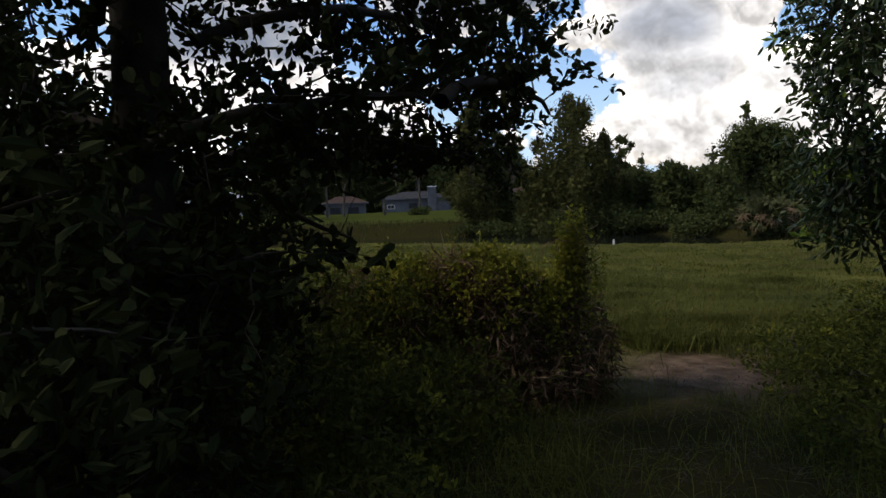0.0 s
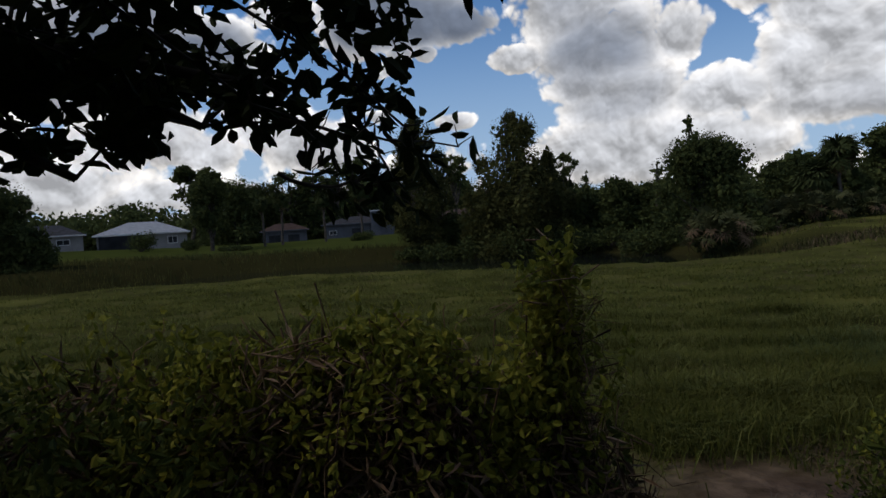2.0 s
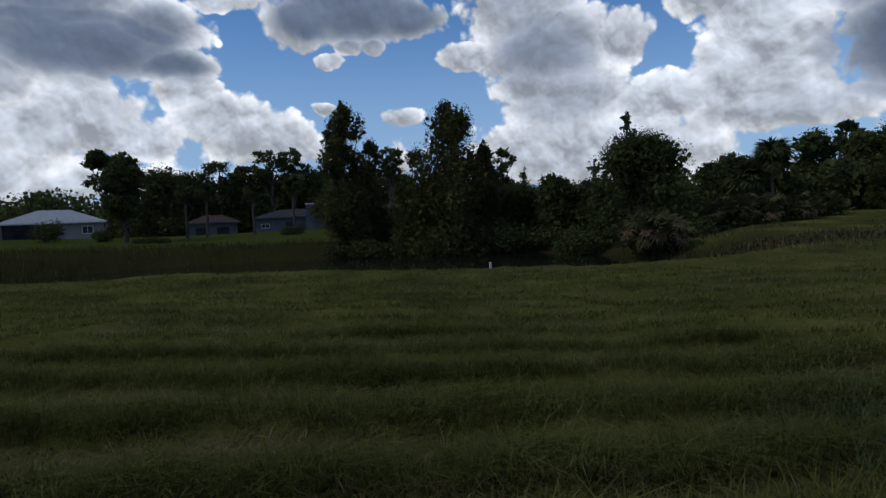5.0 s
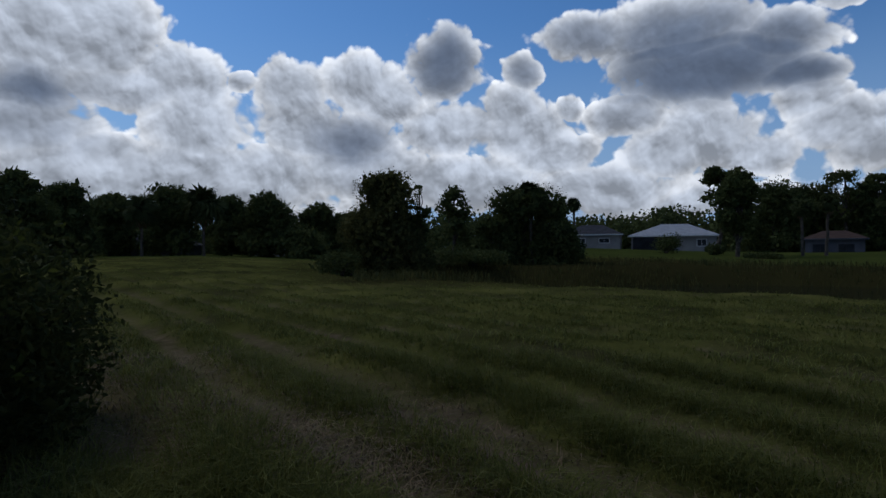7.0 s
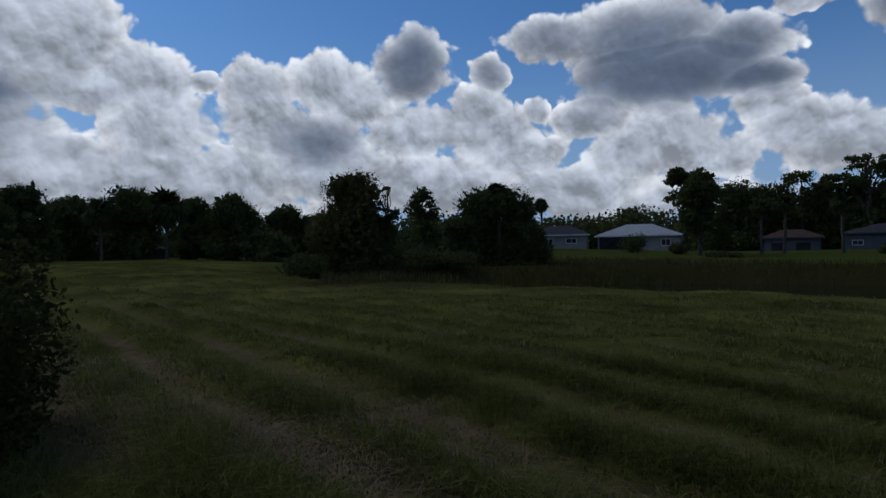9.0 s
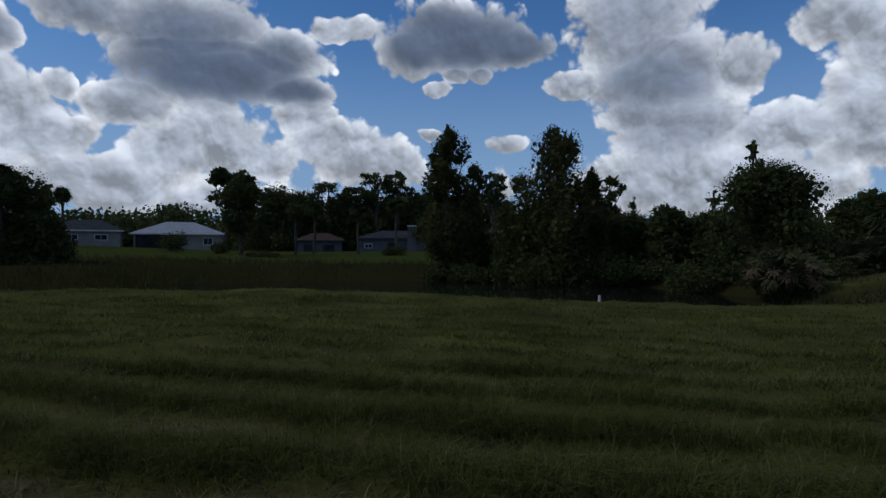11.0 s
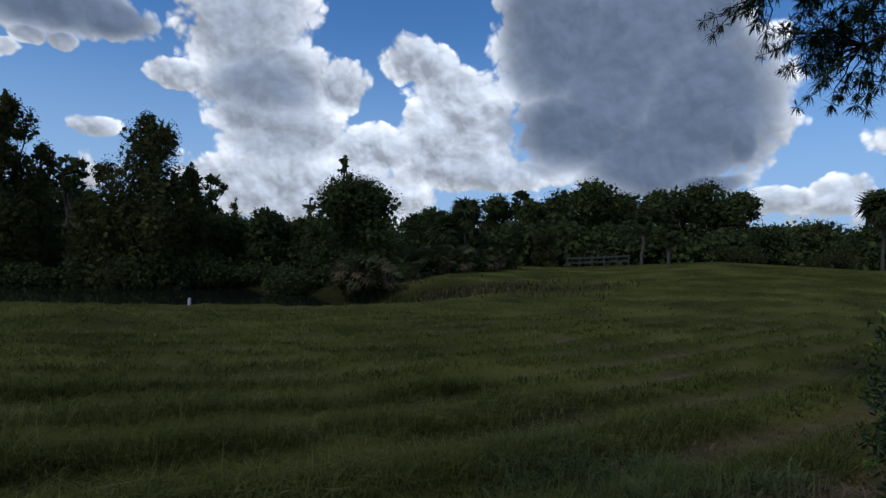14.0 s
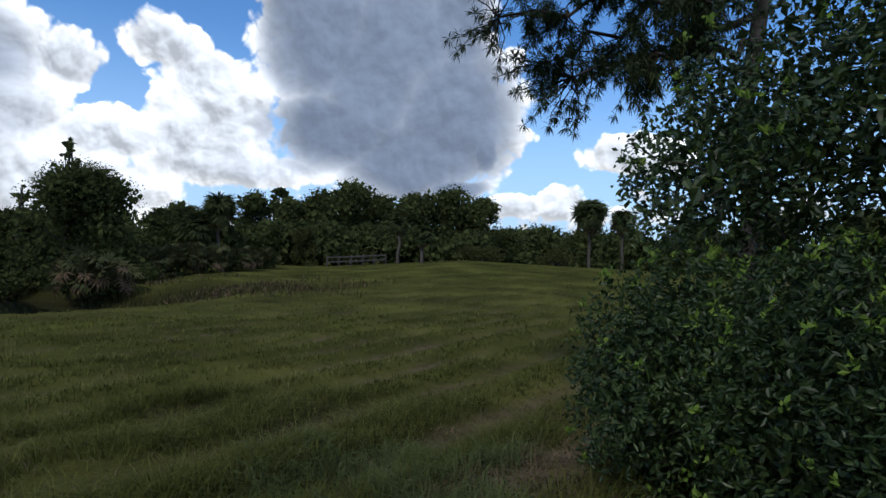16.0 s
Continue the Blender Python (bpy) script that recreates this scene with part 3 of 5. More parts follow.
def frond_mesh(name, stem, blade, mat, seed, count=15, droop=0.3):
    """One fan frond that points along x: a stalk and a fan of narrow leaflets joined at the hub."""
    rng = np.random.RandomState(seed)
    v, f = [], []
    w = 0.012 + blade * 0.012
    for x, z in ((0, 0), (stem * 0.5, 0.05 * stem), (stem, 0)):
        v += [(x, -w, z), (x, 0, z + w), (x, w, z)]
    for i in (0, 3):
        f += [(i, i + 1, i + 4, i + 3), (i + 1, i + 2, i + 5, i + 4), (i + 2, i, i + 3, i + 5)]
    v[7] = (stem, 0, 0)
    for a in np.linspace(-2.0, 2.0, count):
        a += rng.normal(0, 0.05)
        ln = blade * rng.uniform(0.85, 1.1) * (1 - 0.12 * abs(a))
        d = np.array([math.cos(a), math.sin(a), 0.0])
        side = np.array([-d[1], d[0], 0.25])
        hub = np.array([stem, 0, 0])
        m1, tip = hub + d * ln * 0.55, hub + d * ln
        m1[2] += 0.06 * ln
        tip[2] -= droop * ln
        k = len(v)
        v += [tuple(m1 + side * blade * 0.075), tuple(tip), tuple(m1 - side * blade * 0.075)]
        f += [(7, k, k + 1, k + 2)]
    me = bpy.data.meshes.new(name)
    me.from_pydata(v, [], f)
    me.materials.append(mat)
    return me


def frond(me, name, root, az, el, parent, label="", roll=0.0, size=1.0):
    ob = new(name, me)
    ob.parent = parent
    ob.location = root
    ob.rotation_euler = (roll, -el, az)
    ob.scale = (size, size, size)
    if label:
        ob["label"] = label


def fan_leaves(name, hubs, dirs, length, width, rng, mat, parent, label=""):
    hubs, dirs = np.vstack(hubs), np.vstack(dirs)
    n = len(hubs)
    side = unit(np.cross(dirs, rng.normal(0, 0.35, (n, 3)) + [0, 0, 1]))
    L = (length * rng.uniform(0.8, 1.15, n))[:, None]
    W = width / 2
    tip = hubs + dirs * L
    tip[:, 2] -= 0.22 * L[:, 0]
    mid = hubs + dirs * L * 0.5
    v = np.stack([hubs, mid + side * W, tip, mid - side * W], 1)
    f = np.arange(n)[:, None] * 4 + [0, 1, 2, 3]
    return under(mesh_object(name, v.reshape(-1, 3), f, mat, False), parent, label)


def palm(x, y, top, head, label, seed=0, group="", z=None, trunks=1, name="palm_tree"):
    rng = np.random.RandomState(seed + 91)
    z0 = float(height(x, y, False)) - 0.05 if z is None else z
    ob = tagged(empty(name, x, y, z0), label, "palm tree", group)
    for q in range(trunks):
        ox, oy = (0, 0) if q == 0 else (rng.normal(0, 1.3), rng.normal(0, 0.8))
        h = top - z0 - head * 0.45 - (0 if q == 0 else rng.uniform(0.3, 2.5))
        crown = np.array([ox + rng.normal(0, 0.03) * h, oy, h])
        if h > 0.6:
            tb = Tubes(8)
            tb.add(bow(rng, (ox, oy, -0.2), crown, 0.05, 8), [0.22, 0.17, 0.16, 0.16, 0.15, 0.16, 0.17, 0.18])
            tb.build("trunk", M_PALMBARK, ob)
        live = frond_mesh("frond", head * 0.16, head * 0.27, M_PALM, seed + q, 17, 0.38)
        dead = frond_mesh("dead_frond", head * 0.16, head * 0.26, M_DRY, seed + q + 7, 9, 0.5)
        for i in range(64):
            az, el = rng.uniform(0, 2 * math.pi), rng.uniform(-1.0, 1.2)
            frond(live, "frond", crown, az, el, ob, "", rng.normal(0, 0.7), rng.uniform(0.85, 1.1))
        for i in range(9):
            frond(dead, "dead_frond", crown - [0, 0, 0.15], rng.uniform(0, 2 * math.pi), rng.uniform(-1.45, -1.0), ob, "hanging dry brown frond", rng.normal(0, 0.5))
    return ob


def palmetto(x, y, top, wide, label, seed=0, count=46, group="", dry=14):
    """A palmetto clump: fan fronds from the ground, with dry ones hanging at its foot."""
    rng = np.random.RandomState(seed + 41)
    z0 = float(height(x, y, False)) - 0.05
    h = top - z0
    ob = tagged(empty("palmetto_clump", x, y, z0), label, "palmetto", group)
    k = min(1.0, h * 0.42)
    live = frond_mesh("frond", 0.35 * k, 0.75 * k, M_PALMETTO, seed)
    dead = frond_mesh("dead_frond", 0.3 * k, 0.6 * k, M_DRY, seed + 7, 9, 0.5)
    for i in range(count):
        a, rr = rng.uniform(0, 2 * math.pi), wide / 2 * math.sqrt(rng.uniform(0, 1)) * 0.8
        root = (rr * math.cos(a), rr * math.sin(a) * 0.7, h * (0.80 - 0.45 * (rr / wide * 2) ** 2) * rng.uniform(0.45, 1.0))
        frond(live, "frond", root, a + rng.normal(0, 0.5), rng.uniform(-0.1, 1.2), ob, "", rng.normal(0, 0.6), rng.uniform(0.8, 1.15))
    for i in range(dry):
        a = rng.uniform(0, 2 * math.pi)
        root = (wide * 0.40 * math.cos(a), wide * 0.3 * math.sin(a), h * rng.uniform(0.3, 0.65))
        frond(dead, "dead_frond", root, a, rng.uniform(-1.4, -0.8), ob, "hanging dry brown frond")
    core = inside(rng, [(0, 0, h * 0.4, wide * 0.4, wide * 0.28, h * 0.42)], 500, 3)
    leaves("undergrowth", core, 0.5, 0.12, rng, M_PALM, ob)
    return ob


def bush(name, x, y, top, wide, label, seed=0, n=1500, leaf=0.25, mat=None, category="bush", group="", deep=0.8):
    rng = np.random.RandomState(seed + 5)
    z0 = float(height(x, y, False)) - 0.05
    h = top - z0
    ob = tagged(empty(name, x, y, z0), label, category, group)
    lobes = []
    for i in range(9):
        a, t = rng.uniform(0, 2 * math.pi), rng.uniform(0, 1)
        s = rng.uniform(0.28, 0.42)
        lobes.append((wide * 0.28 * math.cos(a), wide * 0.28 * math.sin(a) * deep, h * (0.25 + 0.42 * t), wide * s * 0.72, wide * s * 0.72 * deep, h * s))
    tb = Tubes(5)
    for lo in lobes[:6]:
        tb.add(bow(rng, (0, 0, -0.1), lo[:3], 0.03, 5), np.linspace(0.045, 0.012, 5) * max(0.5, wide / 2))
    tagged(tb.build("stems", M_BARK, ob), kind="stuff")
    pts = inside(rng, lobes, n, 2.6)
    pts[:, 2] = np.maximum(pts[:, 2], 0.03)
    leaves("foliage", pts, leaf, leaf * 0.5, rng, mat or M_FAR, ob)
    return ob


def box(bm, x0, x1, y0, y1, z0, z1, bevel=0.0):
    r = bmesh.ops.create_cube(bm, size=1.0, matrix=Matrix.LocRotScale(((x0 + x1) / 2, (y0 + y1) / 2, (z0 + z1) / 2), None, (x1 - x0, y1 - y0, z1 - z0)))
    if bevel:
        bmesh.ops.bevel(bm, geom=list({e for v in r["verts"] for e in v.link_edges}), offset=bevel, segments=1, affect="EDGES")


def hip_roof(x0, x1, y0, y1, z0, z1, over, ridge_part):
    """A hip roof with a soffit: ridge_part of the length is ridge."""
    bm = bmesh.new()
    x0, x1, y0, y1 = x0 - over, x1 + over, y0 - over, y1 + over
    cx, cy, half = (x0 + x1) / 2, (y0 + y1) / 2, (x1 - x0) / 2 * ridge_part
    low = [bm.verts.new(p) for p in ((x0, y0, z0 - 0.2), (x1, y0, z0 - 0.2), (x1, y1, z0 - 0.2), (x0, y1, z0 - 0.2))]
    eave = [bm.verts.new(p) for p in ((x0, y0, z0), (x1, y0, z0), (x1, y1, z0), (x0, y1, z0))]
    top = [bm.verts.new((cx - half, cy, z1)), bm.verts.new((cx + half, cy, z1))]
    for i in range(4):
        bm.faces.new((low[i], low[(i + 1) % 4], eave[(i + 1) % 4], eave[i]))
    bm.faces.new(low[::-1])
    bm.faces.new((eave[0], eave[1], top[1], top[0]))
    bm.faces.new((eave[1], eave[2], top[1]))
    bm.faces.new((eave[2], eave[3], top[0], top[1]))
    bm.faces.new((eave[3], eave[0], top[0]))
    return bm


def house(x, y, turn, wide, deep, eaves, top, label, wall, roof, windows=(), chimney=None, porch=None, ridge_part=0.35, base=None):
    """A one-storey house that faces its local -y: windows are (middle, width, sill, head)."""
    z0 = (float(height(x, y, False)) if base is None else base)
    ob = tagged(empty("house", x, y, z0), label, "house")
    ob.rotation_euler = (0, 0, radians(turn))
    bm = bmesh.new()
    box(bm, -wide / 2, wide / 2, 0, deep, -0.6, eaves - z0)
    part("wall", bm, wall, ob)
    part("roof", hip_roof(-wide / 2, wide / 2, 0, deep, eaves - z0 + 0.2, top - z0, 0.5, ridge_part), roof, ob)
    bm = bmesh.new()
    box(bm, -wide / 2 - 0.53, wide / 2 + 0.53, -0.56, -0.51, eaves - z0 - 0.02, eaves - z0 + 0.19)
    part("fascia", bm, M_TRIM if wall is M_WALL else wall, ob)
    for mid, w, sill, head in windows:
        bm = bmesh.new()
        frame_mat = M_TRIM if wall is M_WALL or (w < 1.3 and chimney) else M_ROOFDARK
        for a, b, c, d in ((mid - w / 2 - 0.1, mid - w / 2, sill, head), (mid + w / 2, mid + w / 2 + 0.1, sill, head),
                           (mid - w / 2 - 0.1, mid + w / 2 + 0.1, head, head + 0.1), (mid - w / 2 - 0.1, mid + w / 2 + 0.1, sill - 0.1, sill), (mid - 0.03, mid + 0.03, sill, head)):
            box(bm, a, b, -0.08, 0.0, c, d)
        win = part("window", bm, frame_mat, ob)
        bm = bmesh.new()
        box(bm, mid - w / 2, mid + w / 2, -0.03, -0.005, sill, head)
        part("pane", bm, M_GLASS, win)
    if chimney:
        cx, cw, ctop = chimney
        bm = bmesh.new()
        box(bm, cx - cw / 2, cx + cw / 2, -0.7, 0.1, -0.3, ctop - z0, 0.02)
        chim = part("chimney", bm, wall, ob)
        bm = bmesh.new()
        box(bm, cx - cw / 2 - 0.07, cx + cw / 2 + 0.07, -0.77, 0.17, ctop - z0, ctop - z0 + 0.18, 0.02)
        part("chimney_cap", bm, M_TRIM, chim)
    if porch:
        px, pw = porch
        bm = bmesh.new()
        box(bm, px - pw / 2, px + pw / 2, -0.3, -0.05, -0.3, eaves - z0 - 0.02)
        part("screened_porch", bm, M_SCREEN, ob, "dark screened porch")
    return ob


# ---- far houses ----
def polar(az, r):
    return CX - r * math.sin(radians(az)), CY + r * math.cos(radians(az))


house(*polar(22.5, 105), 20, 13.0, 10.0, 3.55, 5.75, "pale one-storey house with pale hip roof and dark screened porch", M_WALL, M_ROOFWHITE,
      windows=((4.3, 1.3, 0.9, 1.9),), porch=(-3.0, 6.4), ridge_part=0.3, base=1.1)
house(*polar(29.6, 105), 25, 9.5, 9.0, 3.9, 5.8, "low pale house with a dark hip roof on the lawn", M_WALL, M_ROOFDARK, windows=((-1.6, 1.4, 0.9, 1.6), (2.2, 1.6, 0.9, 1.6)), base=1.75)
house(*polar(10.4, 108), 10, 7.6, 8.0, 2.75, 4.2, "small grey house with brown hip roof behind palm trunks", M_WALLGREY, M_ROOFRED, windows=((-1.8, 1.8, 0.3, 1.4), (1.5, 1.8, 0.3, 1.4)), base=0.6)
house(*polar(3.4, 106), 2, 12.5, 8.0, 3.2, 4.7, "long grey house with a tall block chimney behind the trees", M_WALLGREY, M_ROOFDARK, windows=((-4.7, 1.2, 0.7, 1.3), (-0.6, 1.4, 0.7, 1.5)), chimney=(2.9, 1.6, 5.3), base=0.9)
house(*polar(-6.6, 106), -4, 9.0, 8.0, 3.2, 4.9, "small house with a brown roof half hidden by trees", M_WALLGREY, M_ROOFRED, base=0.9)
house(-88.0, 41.0, 68, 12.0, 8.0, 2.4, 4.3, "low grey house under dark oaks", M_WALLGREY, M_ROOFDARK, windows=((-4.0, 1.2, 0.6, 1.7),), base=1.0)
house(-87.0, 58.0, 58, 6.0, 7.0, 1.9, 4.4, "small pale house with a steep roof under dark oaks", M_WALL, M_ROOFDARK, ridge_part=0.05, base=1.1)


def far_tree(az, r, el_top, wide, label, seed, **more):
    """A tree seen from the step-out point: azimuth to the left, range, elevation of its top."""
    x, y = polar(az, r)
    return tree(more.pop("name", "tree"), x, y, 1.56 + r * math.tan(radians(el_top)), wide, label, seed, **more)


def far_bush(az, r, el_top, wide, label, seed, **more):
    x, y = polar(az, r)
    return bush(more.pop("name", "bush"), x, y, 1.56 + r * math.tan(radians(el_top)), wide, label, seed, **more)


def far_palm(az, r, el_top, head, label, seed, **more):
    x, y = polar(az, r)
    return palm(x, y, 1.56 + r * math.tan(radians(el_top)), head, label, seed, **more)


# ---- trees across the pond ----
far_tree(-1.6, 50, 11.9, 7.0, "tall ragged cypress with sparse upper branches on the far pond bank", 1, shape="ragged", low=0.12, n=6500, leaf=0.28, lobes_n=90, mat=M_OLIVE, name="cypress_tree", group="tall trees on the pond bank")
far_tree(-3.9, 52, 8.2, 4.6, "ragged cypress with sparse branches on the far pond bank", 2, shape="ragged", low=0.15, n=2000, leaf=0.30, lobes_n=26, mat=M_OLIVE, name="cypress_tree", group="tall trees on the pond bank")
far_tree(-5.8, 66, 7.6, 3.2, "thin open-crowned tree behind the pond", 3, shape="flat", n=900, leaf=0.3)
far_tree(-11.3, 46, 11.9, 9.6, "tall dense cypress with a ragged top on the far pond bank", 4, shape="ragged", low=0.05, n=9500, leaf=0.28, lobes_n=120, mat=M_OLIVE, name="cypress_tree", group="tall trees on the pond bank")
far_tree(-14.8, 47, 7.6, 6.0, "ragged cypress beside the tallest one on the pond bank", 5, shape="ragged", low=0.05, n=4200, leaf=0.28, lobes_n=60, mat=M_OLIVE, name="cypress_tree", group="tall trees on the pond bank")
far_tree(-8.3, 47, 7.6, 4.6, "ragged cypress beside the tallest one on the pond bank", 6, shape="ragged", low=0.05, n=3000, leaf=0.28, lobes_n=44, mat=M_OLIVE, name="cypress_tree", group="tall trees on the pond bank")
far_tree(-16.4, 55, 7.0, 2.6, "small open-topped tree behind the pond", 7, shape="flat", n=800, leaf=0.28)
far_tree(-18.6, 58, 5.2, 1.8, "thin dead-topped tree behind the pond", 8, shape="ragged", low=0.2, n=320, leaf=0.28)
far_tree(-29.0, 42, 7.4, 8.4, "broad dark rounded oak on the pond's point", 9, shape="cone", low=0.08, n=6500, leaf=0.27, lobes_n=60, name="oak_tree")
far_tree(-28.2, 42.5, 9.9, 1.3, "ivy-clad snag that stands out above the rounded oak", 10, shape="ragged", low=0.5, n=420, leaf=0.22, lobes_n=12)
far_tree(-25.2, 44, 5.6, 1.2, "thin snag beside the rounded oak", 11, shape="ragged", low=0.3, n=150, leaf=0.2, lobes_n=9)
for az, r, el, w, n, seed in ((-21.6, 47, 3.9, 5.0, 1900, 20), (-18.4, 50, 3.2, 5.5, 1800, 21), (-25.0, 47, 3.4, 4.6, 1600, 22), (-14.5, 50, 3.4, 6.0, 1700, 23), (-5.0, 51, 1.6, 5.0, 1400, 24), (-35.0, 60, 4.2, 6.5, 1700, 25), (-38.0, 64, 4.0, 7.5, 1800, 26)):
    far_tree(az, r, el, w, "dark broadleaf tree in the thicket beyond the pond", seed, low=0.04, n=int(n * 1.4), leaf=0.34, shape="cone", group="thicket trees beyond the pond", name="thicket_tree")
for az, r, el, w, seed, m in ((-24.0, 40.5, -0.6, 4.2, 30, M_OLIVE), (-20.5, 45, -0.6, 4.5, 31, M_FAR), (-16.5, 45, -0.4, 5, 32, M_FAR), (-12.2, 44.5, 0.0, 5, 33, M_FAR), (-8.0, 46, -0.6, 4, 34, M_FAR), (-4.0, 47.5, -1.4, 4, 35, M_FAR),
                          (-0.5, 49, -1.4, 3.4, 36, M_OLIVE), (-27.4, 41, 0.0, 4, 37, M_FAR), (-33.5, 41.0, -0.4, 2.6, 38, M_OLIVE), (3.6, 77, 0.2, 3.4, 39, M_FAR), (15.6, 72, -0.4, 4.0, 40, M_FAR), (19.2, 80, 0.5, 2.4, 41, M_FAR), (23.1, 82, 1.4, 3.8, 42, M_FAR)):
    far_bush(az, r, el, w, "dark leafy bush at the far bank", seed, group="bushes on the far bank")
x, y = polar(-30.3, 36)
palmetto(x, y, 2.25, 4.0, "rounded palmetto clump with hanging dry fronds on the pond's point", 1, 60, dry=30)
for az, r, el, w, seed in ((-33.8, 43, 1.1, 3.6, 2), (-36.2, 45, 1.5, 3.8, 3), (-38.6, 46, 1.3, 3.6, 4), (-41.2, 48, 1.1, 3.8, 5), (-43.4, 52, 0.9, 3.6, 6)):
    x, y = polar(az, r)
    palmetto(x, y, 1.56 + r * math.tan(radians(el)), w, "green palmetto clump in a row before the wood", seed, 40, group="palmetto row", dry=6)

# ---- the wood round the mound ----
far_palm(-39.6, 57, 6.2, 4.4, "cabbage palm with a dense dark head before the wood", 1, trunks=2, group="cabbage palms")
far_palm(-55.7, 62, 4.6, 2.6, "slender cabbage palm with a pale trunk before the wood", 2, group="cabbage palms")
far_palm(-58.0, 58, 4.0, 3.0, "short cabbage palm with a leaning pale trunk", 3, group="cabbage palms")
far_palm(-73.5, 68, 7.0, 5.4, "cabbage palm with a dense head beside the hedge row", 4, group="cabbage palms")
far_palm(-76.4, 74, 5.8, 4.2, "cabbage palm beside the hedge row", 5, group="cabbage palms")
for az, r, el, w, n, seed in ((-42.5, 66, 6.1, 6.5, 1900, 50), (-45.8, 70, 5.7, 6.0, 1700, 51), (-48.6, 72, 6.8, 8.0, 2400, 52), (-51.4, 75, 7.6, 9.0, 2900, 53), (-54.2, 75, 6.6, 8.0, 2200, 54), (-57.2, 78, 6.9, 8.5, 2400, 55), (-60.2, 80, 7.4, 9.5, 2900, 56),
                          (-63.4, 80, 6.6, 8.0, 2100, 57), (-36.4, 72, 4.9, 6.5, 1500, 58)):
    far_tree(az, r, el, w, "tall dark tree with an uneven crown in the wood", seed, low=0.22, n=n, leaf=0.42, lobes_n=34, group="trees of the wood", name="wood_tree")
for az, r, el, w, seed in ((-40, 62, 3.0, 8, 60), (-44.5, 64, 3.2, 8, 61), (-49, 66, 3.2, 9, 62), (-53, 68, 3.0, 9, 63), (-57.5, 71, 3.0, 9, 64), (-62, 73, 2.8, 9, 65), (-66, 90, 3.2, 10, 66), (-69.5, 110, 3.9, 13, 67), (-73, 105, 3.6, 13, 68), (-77, 90, 3.6, 12, 69), (-82, 80, 4.4, 12, 70), (-88, 70, 5, 12, 71), (-95, 60, 5, 12, 72)):
    far_tree(az, r, el, w, "dark understorey tree at the wood's edge", seed, low=0.02, n=2200, leaf=0.55, shape="cone", group="understorey of the wood", name="understorey_tree", trunk=False)
far_tree(-47.1, 60, 2.9, 3.4, "small yellow-green tree before the wood", 80, shape="cone", low=0.05, n=1300, leaf=0.26, mat=M_OLIVE)
far_bush(-63.5, 70, 2.0, 7, "brownish shrubs at the mound's edge", 81, mat=M_OLIVE, n=1500)
far_bush(-70.5, 68, 1.8, 6, "brownish shrubs at the mound's edge", 82, mat=M_OLIVE, n=1300)
far_tree(-44.9, 74, 6.7, 3.0, "pine top above the wood", 83, shape="flat", n=600, leaf=0.4, name="pine_tree")

# ---- left side ----
far_tree(48.8, 44, 7.9, 8.0, "large rounded tree with a leafy pointed top at the field's edge", 90, shape="cone", low=0.04, n=6500, leaf=0.3, lobes_n=60, mat=M_OLIVE)
far_tree(45.6, 44.5, 6.6, 3.0, "slender tree against the large rounded one", 91, shape="ragged", low=0.1, n=1300, leaf=0.28)
far_bush(53.2, 42, 0.2, 4.5, "dark bush at the foot of the large rounded tree", 92)
far_tree(42.4, 60, 6.3, 4.4, "open-crowned tree with gaps of sky", 93, shape="round", low=0.3, n=900, leaf=0.3, lobes_n=24)
far_tree(35.8, 55, 6.2, 9.0, "broad vine-covered oak below a palm head", 94, low=0.03, n=5200, leaf=0.32, lobes_n=46, name="oak_tree")
far_tree(38.8, 54, 3.4, 5.5, "dark lower tree beside the vine-covered oak", 95, low=0.03, n=2200, leaf=0.32)
far_tree(32.6, 54, 2.6, 5.0, "dark lower tree beside the vine-covered oak", 96, low=0.03, n=2000, leaf=0.32)
far_palm(35.0, 54, 6.7, 3.2, "palm head that stands out of the vine-covered oak", 6, group="cabbage palms")
far_palm(31.2, 90, 5.0, 3.0, "slender far palm behind the dark-roofed house", 7, group="cabbage palms")
far_tree(32.2, 88, 5.0, 3.2, "dark tree behind the dark-roofed house", 97, n=1000)
far_palm(64.9, 80, 6.2, 6.6, "cabbage palm with a full dark head before the oaks", 8, group="cabbage palms")
far_palm(69.8, 82, 5.2, 5.4, "cabbage palm with a full dark head before the oaks", 9, group="cabbage palms")
for az, r, el, w, seed in ((67.4, 88, 5.9, 10, 100), (59.6, 86, 5.6, 9.5, 101), (55.0, 90, 4.4, 9, 102), (62.6, 92, 5.2, 9, 103), (72.2, 92, 4.9, 10, 104), (75.4, 72, 5.8, 8, 105), (78.6, 62, 6.6, 7.5, 106), (82.5, 58, 6, 9, 107), (52.0, 90, 3.8, 9, 108), (87, 50, 6, 9, 109), (94, 50, 6, 10, 110)):
    far_tree(az, r, el, w, "dark spreading oak beyond the field", seed, low=0.10, n=3200, leaf=0.5, lobes_n=40, shape="cone", group="oaks beyond the field", name="oak_tree")
far_tree(56.6, 82, 1.9, 9, "low dark thicket beside the oaks", 111, low=0.02, n=1700, trunk=False)
far_bush(44.5, 50, 0.6, 7, "dark shrubs on the low bank", 112)
far_bush(41.0, 50, 0.2, 7, "dark shrubs on the low bank", 113)

far_tree(83.5, 30, 7.7, 5.0, "dark oak behind the thicket", 114, low=0.1, n=4500, leaf=0.3, lobes_n=40, name="oak_tree")

